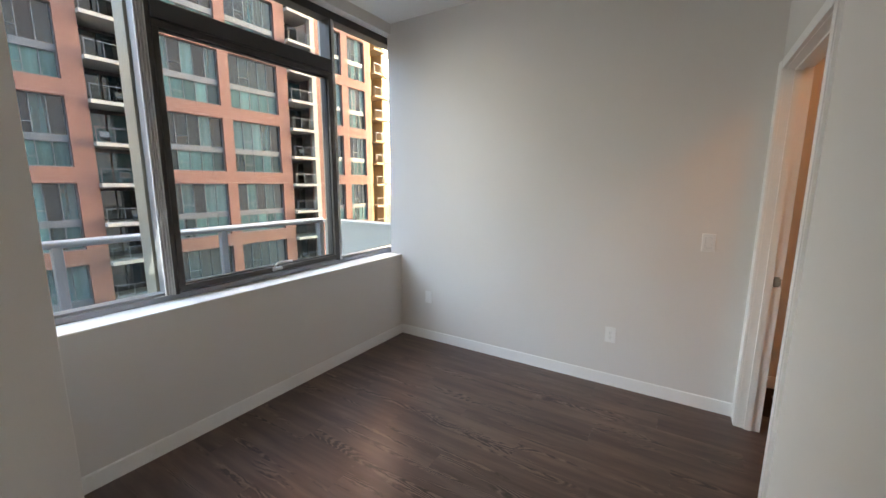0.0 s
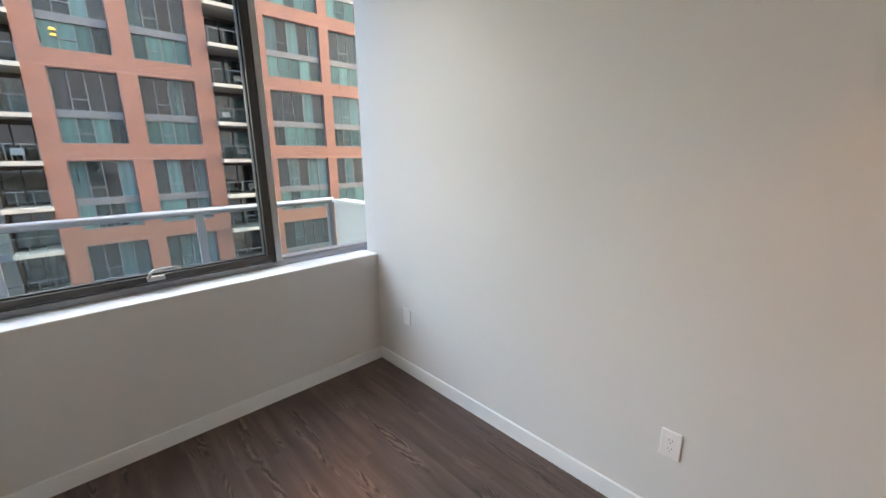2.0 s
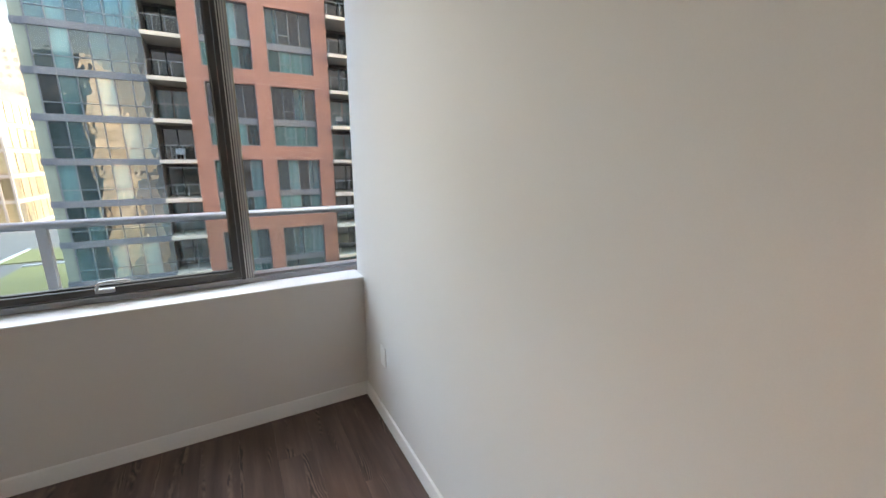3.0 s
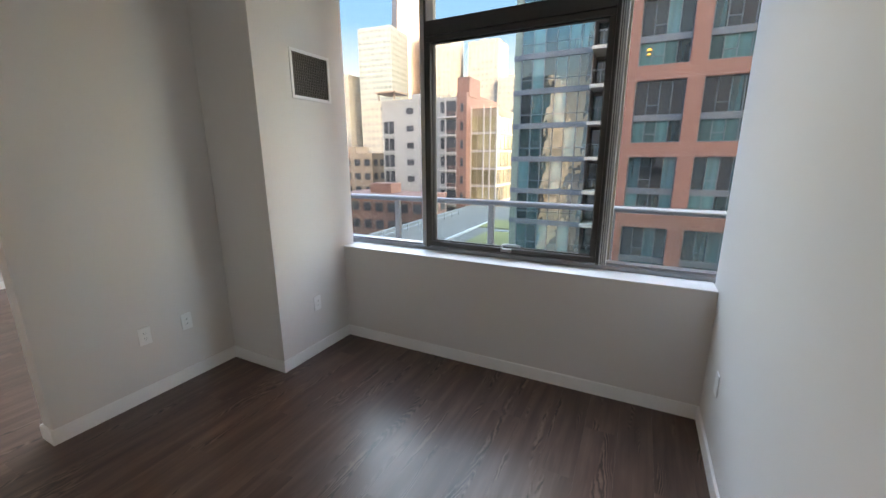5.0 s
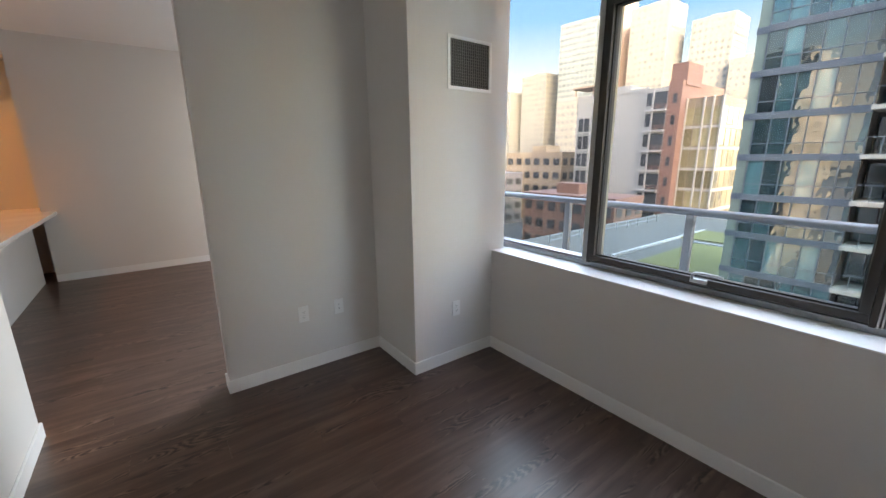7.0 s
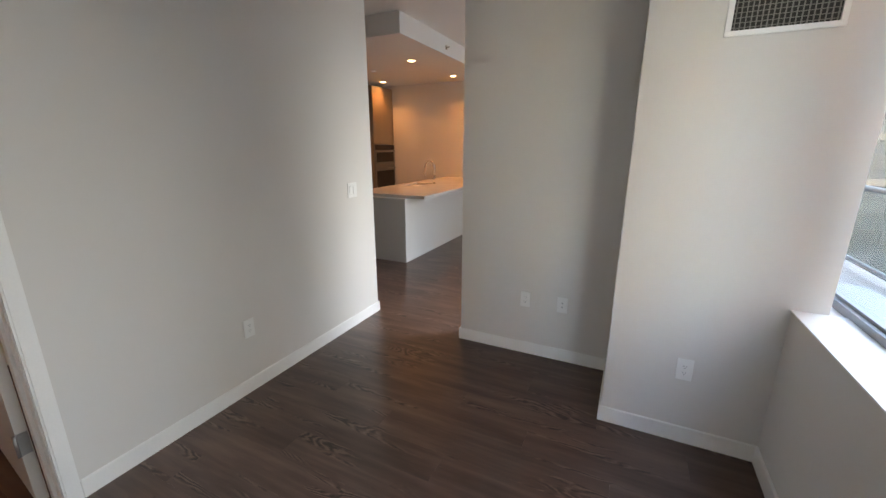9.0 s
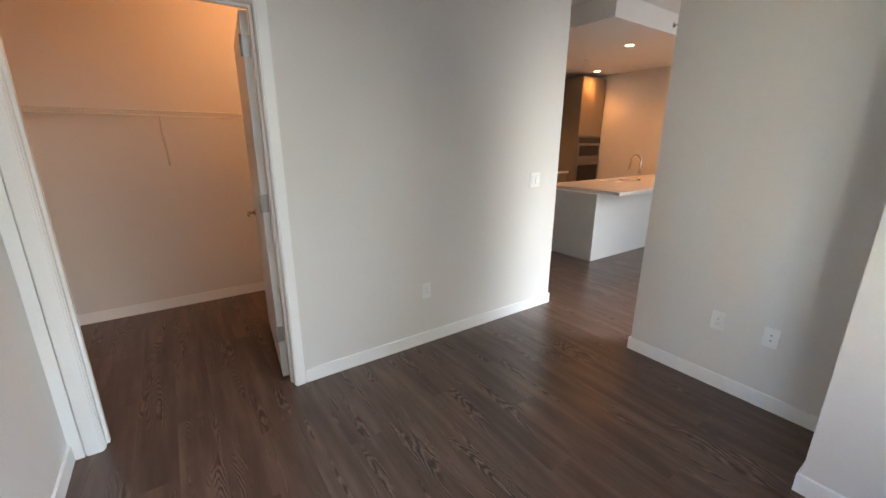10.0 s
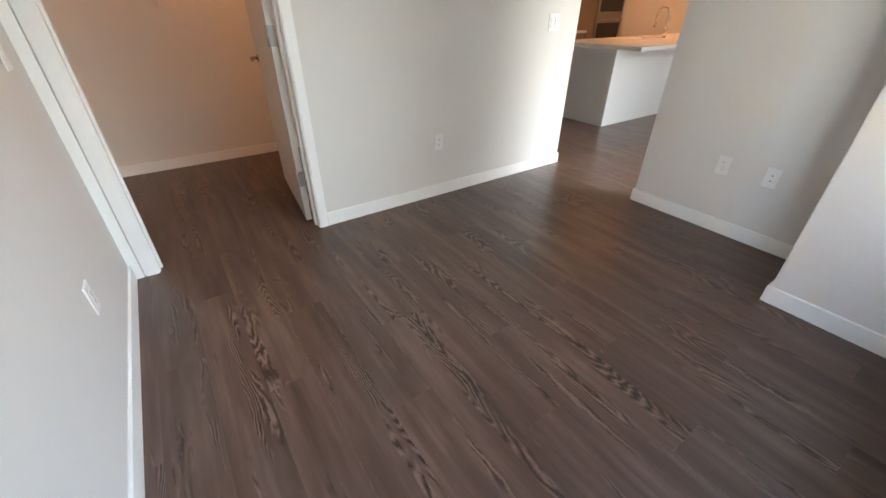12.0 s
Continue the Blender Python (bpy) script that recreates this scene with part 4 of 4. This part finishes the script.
for k in range(8):
    z = k * 4.85
    for name, me in (("balcony_slab", bal), ("balcony_rail", brl), ("balcony_opening", opening), ("window", narrow), ("window_pier", pier), ("window", slit)):
        piece(name, me, cb, (20.0, -0.02 if name == "window_pier" else 0, z + 0.5))
    if k < 7:
        for i in range(4):
            piece("window", amber, cb, (28.1 + 1.88 * i, 0, z + 0.9))
        for i in range(6):
            piece("window", amber_side, cb, (0, 3.4 + 3.4 * i, z + 0.9))
        piece("band", band, cb, (0, 0, z + 0.75))
        piece("window", lwin, cb, (0.4, 0, z + 1.2)), piece("band", lband, cb, (0.2, 0, z + 1.2))
for i in (0, 2, 3, 4):
    part("pilaster", B((27.9 + 1.88 * i, 28.25 + 1.88 * i, 2.6, 3.0, 0, 36.6)), WHITETRIM, cb)
part("stair_tower", B((24.6, 28.2, 1, 9, 39.5, 44.5)), RUST, cb, "rust brick stair tower")
part("roof_canopy", B((-1.0, 6.0, -1.5, 6, 41.8, 42.3), (-0.5, -0.2, -1.0, -0.7, 39.9, 41.8), (5.0, 5.3, -1.0, -0.7, 39.9, 41.8)), BROWN, cb, "dark roof canopy")

block("stone_tower", "slim pale high-rise in evening sun", -189, 240, GZ, 26, 26, 110, 6, GREYT, 8, 30, HAZEWIN, 0.75, 0.5)
block("stone_tower", "pale stone high-rise in evening sun", -150, 260, GZ, 24, 22, 113, 0, PALE, 7, 30, win=HAZEWIN, wfrac=0.5, hfrac=0.5)
block("stone_tower", "pale stone high-rise in evening sun", -117, 270, GZ, 22, 22, 100, 0, PALE, 7, 26, win=HAZEWIN, wfrac=0.5, hfrac=0.5)
block("stone_tower", "pale stone high-rise in evening sun", -93, 265, GZ, 16, 22, 74, 0, PALE, 5, 20, win=HAZEWIN, wfrac=0.5, hfrac=0.5)
block("stone_tower", "pale stone high-rise in evening sun", -232, 250, GZ, 24, 22, 84, 0, PALE, 7, 22, win=HAZEWIN, wfrac=0.5, hfrac=0.5)
block("stone_tower", "pale stone high-rise in evening sun", -262, 245, GZ, 22, 22, 74, 0, PALE, 7, 20, win=HAZEWIN, wfrac=0.5, hfrac=0.5)
block("office_building", "white mid-rise office block with small windows", -150, 190, GZ, 28, 20, 52, 0, PALE, 9, 13, win=HAZEWIN, wfrac=0.5, hfrac=0.45)
block("office_building", "white mid-rise office block with small windows", -56, 165, GZ, 22, 20, 44, 0, PALE, 8, 11, win=HAZEWIN, wfrac=0.5, hfrac=0.45)
# cream blocks down the street to the south-west, mirrored in the glass tower
block("stone_block", "cream stone apartment block in low sun", -22, -62, GZ, 34, 26, 34, 90, PALE, 9, 9, wfrac=0.5, hfrac=0.55)
block("stone_block", "tan brick apartment block in low sun", -50, -46, GZ, 28, 20, 25, 90, TAN, 7, 7, wfrac=0.5, hfrac=0.55)
block("stone_block", "cream stone apartment block in low sun", -34, -118, GZ, 30, 24, 52, 90, PALE, 8, 14, wfrac=0.45, hfrac=0.5)
# tapering dark tower with two masts
tt = empty("tapered_tower", (-172, 280, GZ), "dark brown tapering skyscraper with antenna masts", "building")
bm = bmesh.new()
rod(bm, (0, 0, 0), (0, 0, 150), 22, 13, 4)
part("shaft", bm, BROWN, tt)
part("mast", rod(bmesh.new(), (-4, 0, 150), (-4, 0, 190), 0.8, 0.3), PALE, tt)
part("mast", rod(bmesh.new(), (4, 0, 150), (4, 0, 190), 0.8, 0.3), PALE, tt)
# low buildings between
block("low_brick_building", "low tan brick building with a flat roof", -112, 112, GZ, 26, 20, 24, 0, TAN, 6, 5)
block("low_brick_building", "low rust brick building with a flat roof", -72, 78, GZ, 26, 12, 13.5, 0, RUST, 7, 3)
block("low_brick_building", "low grey building with dark windows", -128, 84, GZ, 30, 22, 17, 0, mat("grey_block", (0.085, 0.08, 0.088), 0.8), 7, 4)
block("low_brick_building", "grey apartment block with wide windows", -100, 66, GZ, 18, 14, 33, 0, mat("violet_grey_block", (0.11, 0.10, 0.112), 0.7), 4, 8, wfrac=0.75, hfrac=0.6)
# long slab block with dark strip windows and a curved roofline, far along the street
st = empty("curved_roof_block", (-70, 18, GZ), "long grey block with a curved roofline, reflected-sky blue in its colour", "building")
bm = bmesh.new()
prof = [(i / 14, 33 + 9.5 * math.sin(math.pi * 0.5 * i / 14)) for i in range(15)]
low, top, lowb, topb = ([bm.verts.new((xx, 32.4 * q, z if up else 0)) for q, z in prof] for xx, up in ((0, 0), (0, 1), (-14, 0), (-14, 1)))
for i in range(14):
    for q in ((low[i], low[i + 1], top[i + 1], top[i]), (lowb[i], lowb[i + 1], topb[i + 1], topb[i]), (top[i], top[i + 1], topb[i + 1], topb[i])):
        bm.faces.new(q)
bm.faces.new((low[0], top[0], topb[0], lowb[0])), bm.faces.new((low[-1], top[-1], topb[-1], lowb[-1]))
# blue of the reflected sky is put into the panel's base colour
part("body", bm, mat("sky_tinted_grey_panel", (0.058, 0.068, 0.075), 0.9, spec=0.15, vary=0.04, scale=0.1, fine=0.3), st)
part("band", B((0, 0.2, 0, 32.4, 24.2, 25.0), (0, 0.2, 0, 32.4, 18.6, 19.4)), PALE, st)
part("brick_panel", B((0, 0.08, 11, 26, 19.4, 24.2)), RUST, st)
long_pane = mesh_of("window", B((0.02, 0.14, 0, 3.2, 0, 1.9)), HAZEWIN)
for zz in (3.6, 7.3, 11.0, 14.7, 20.6):
    for k in range(9):
        piece("window", long_pane, st, (0, 0.7 + 3.5 * k, zz))
sb = empty("balcony_block", (-69, 50.4, GZ), "pale block with a stack of dark balconies", "building")
part("body", B((-12, 0, 0, 16, 0, 41.5)), PALE, sb)
# dark strip on the uncut wall, drawn for the shade inside each balcony
strip = mesh_of("balcony_opening", B((-0.05, 0.12, 0.3, 4.6, 0, 1.9)), DARKWIN)
slab = mesh_of("balcony_slab", B((0.0, 1.1, 0.1, 4.9, -0.3, 0)), CREAMC)
for k in range(11):
    piece("balcony_opening", strip, sb, (0, 0, 2.0 + k * 3.6))
    piece("balcony_slab", slab, sb, (0, 0, 1.9 + k * 3.6))

# green roof terrace below, paved walk and low wall
gr = empty("roof_terrace", (0, 0, -9), "lower roof terrace with a lawn and paved walk", "roof terrace")
part("deck", B((-34, -11.4, 33, 78, -13, 0)), GRAVEL, gr)
part("lawn", B((-19.5, -12, 36.5, 50, 0, 0.12)), GRASS, gr, "sunlit yellow-green lawn")
part("lawn", B((-22, -12, 52.5, 60, 0, 0.12)), GRASS, gr, "sunlit yellow-green lawn")
part("kerb", B((-22.3, -22, 36.5, 60, 0, 0.25), (-19.5, -12, 50, 50.3, 0, 0.25)), CONC, gr)
for k in range(10):
    part("fence_post", B((-30.2, -30.1, 36 + 3 * k, 36.1 + 3 * k, 0, 1.1)), RAILP, gr)
part("fence_rail", B((-30.2, -30.1, 36, 63, 1.1, 1.16), (-30.2, -30.1, 36, 63, 0.5, 0.54)), RAILP, gr)
tagged(part("ground", B((-900, 900, -900, 900, GZ - 0.5, GZ))  , ASPH), "street level asphalt far below", kind="structure")

# pale evening sky far behind the skyline, white with haze low down
bd = bpy.data.materials.new("hazy_sky")
bd.use_nodes = True
bn, bl = bd.node_tree.nodes, bd.node_tree.links
bn.remove(bn["Principled BSDF"])
em, tcb, sep, rmp = bn.new("ShaderNodeEmission"), bn.new("ShaderNodeTexCoord"), bn.new("ShaderNodeSeparateXYZ"), bn.new("ShaderNodeValToRGB")
mr = bn.new("ShaderNodeMapRange")
mr.inputs[1].default_value, mr.inputs[2].default_value = 0.0, 300.0
bl.new(tcb.outputs["Object"], sep.inputs[0]), bl.new(sep.outputs[2], mr.inputs[0]), bl.new(mr.outputs[0], rmp.inputs[0])
re = rmp.color_ramp.elements
re[0].color, re[1].color = (1.0, 0.96, 0.88, 1), (0.20, 0.50, 1.0, 1)
for q, c in ((0.30, (0.92, 0.93, 0.93, 1)), (0.48, (0.60, 0.79, 0.95, 1)), (0.7, (0.25, 0.56, 0.98, 1))):
    rmp.color_ramp.elements.new(q).color = c
bl.new(rmp.outputs[0], em.inputs[0]), bl.new(em.outputs[0], bn["Material Output"].inputs[0])
em.inputs[1].default_value = 0.062
bm = bmesh.new()
arcp = [(700 * math.sin(a), 700 * math.cos(a)) for a in (radians(-203 + 5 * i) for i in range(44))]
lo = [bm.verts.new((x, y, -30)) for x, y in arcp]
hi = [bm.verts.new((x, y, 310)) for x, y in arcp]
for i in range(43):
    bm.faces.new((lo[i], lo[i + 1], hi[i + 1], hi[i]))
structure("backdrop", bm, bd, "pale blue hazy evening sky")

# ---- floor planks ----
floor = empty("floor", (0, 0, 0), "dark grey-brown oak plank floor", kind="structure")
PW, PL = 0.182, 1.22
far = []


def plank_mesh(w, length):
    bm = B((0, w - 0.0002, 0, length - 0.0002, -0.012, 0))
    return mesh_of("plank", bm, WOOD)


planks = {}
rnd = random.Random(7)
i = 0
xx = 0.66
while xx > -8.2:
    x0 = xx - PW
    y = -6.3 - (i * 0.437) % PL
    while y < 0:
        a, b = max(y, -6.3), min(y + PL, 0.0)
        hidden = x0 > 0.0 and b > BY
        if b - a > 0.02 and not hidden:
            if x0 > -5.3 and b > -4.8 and (x0 > -2.0 or b > -4.0):
                key = round(b - a, 3)
                if key not in planks:
                    planks[key] = plank_mesh(PW, key)
                piece("plank", planks[key], floor, (x0, a, 0))
            else:
                far.append((x0, x0 + PW - 0.0003, a, b - 0.0003, -0.012, 0))
        y += PL
    xx = x0
    i += 1
tagged(part("far_planks", B(*far), WOOD, floor), kind="stuff")
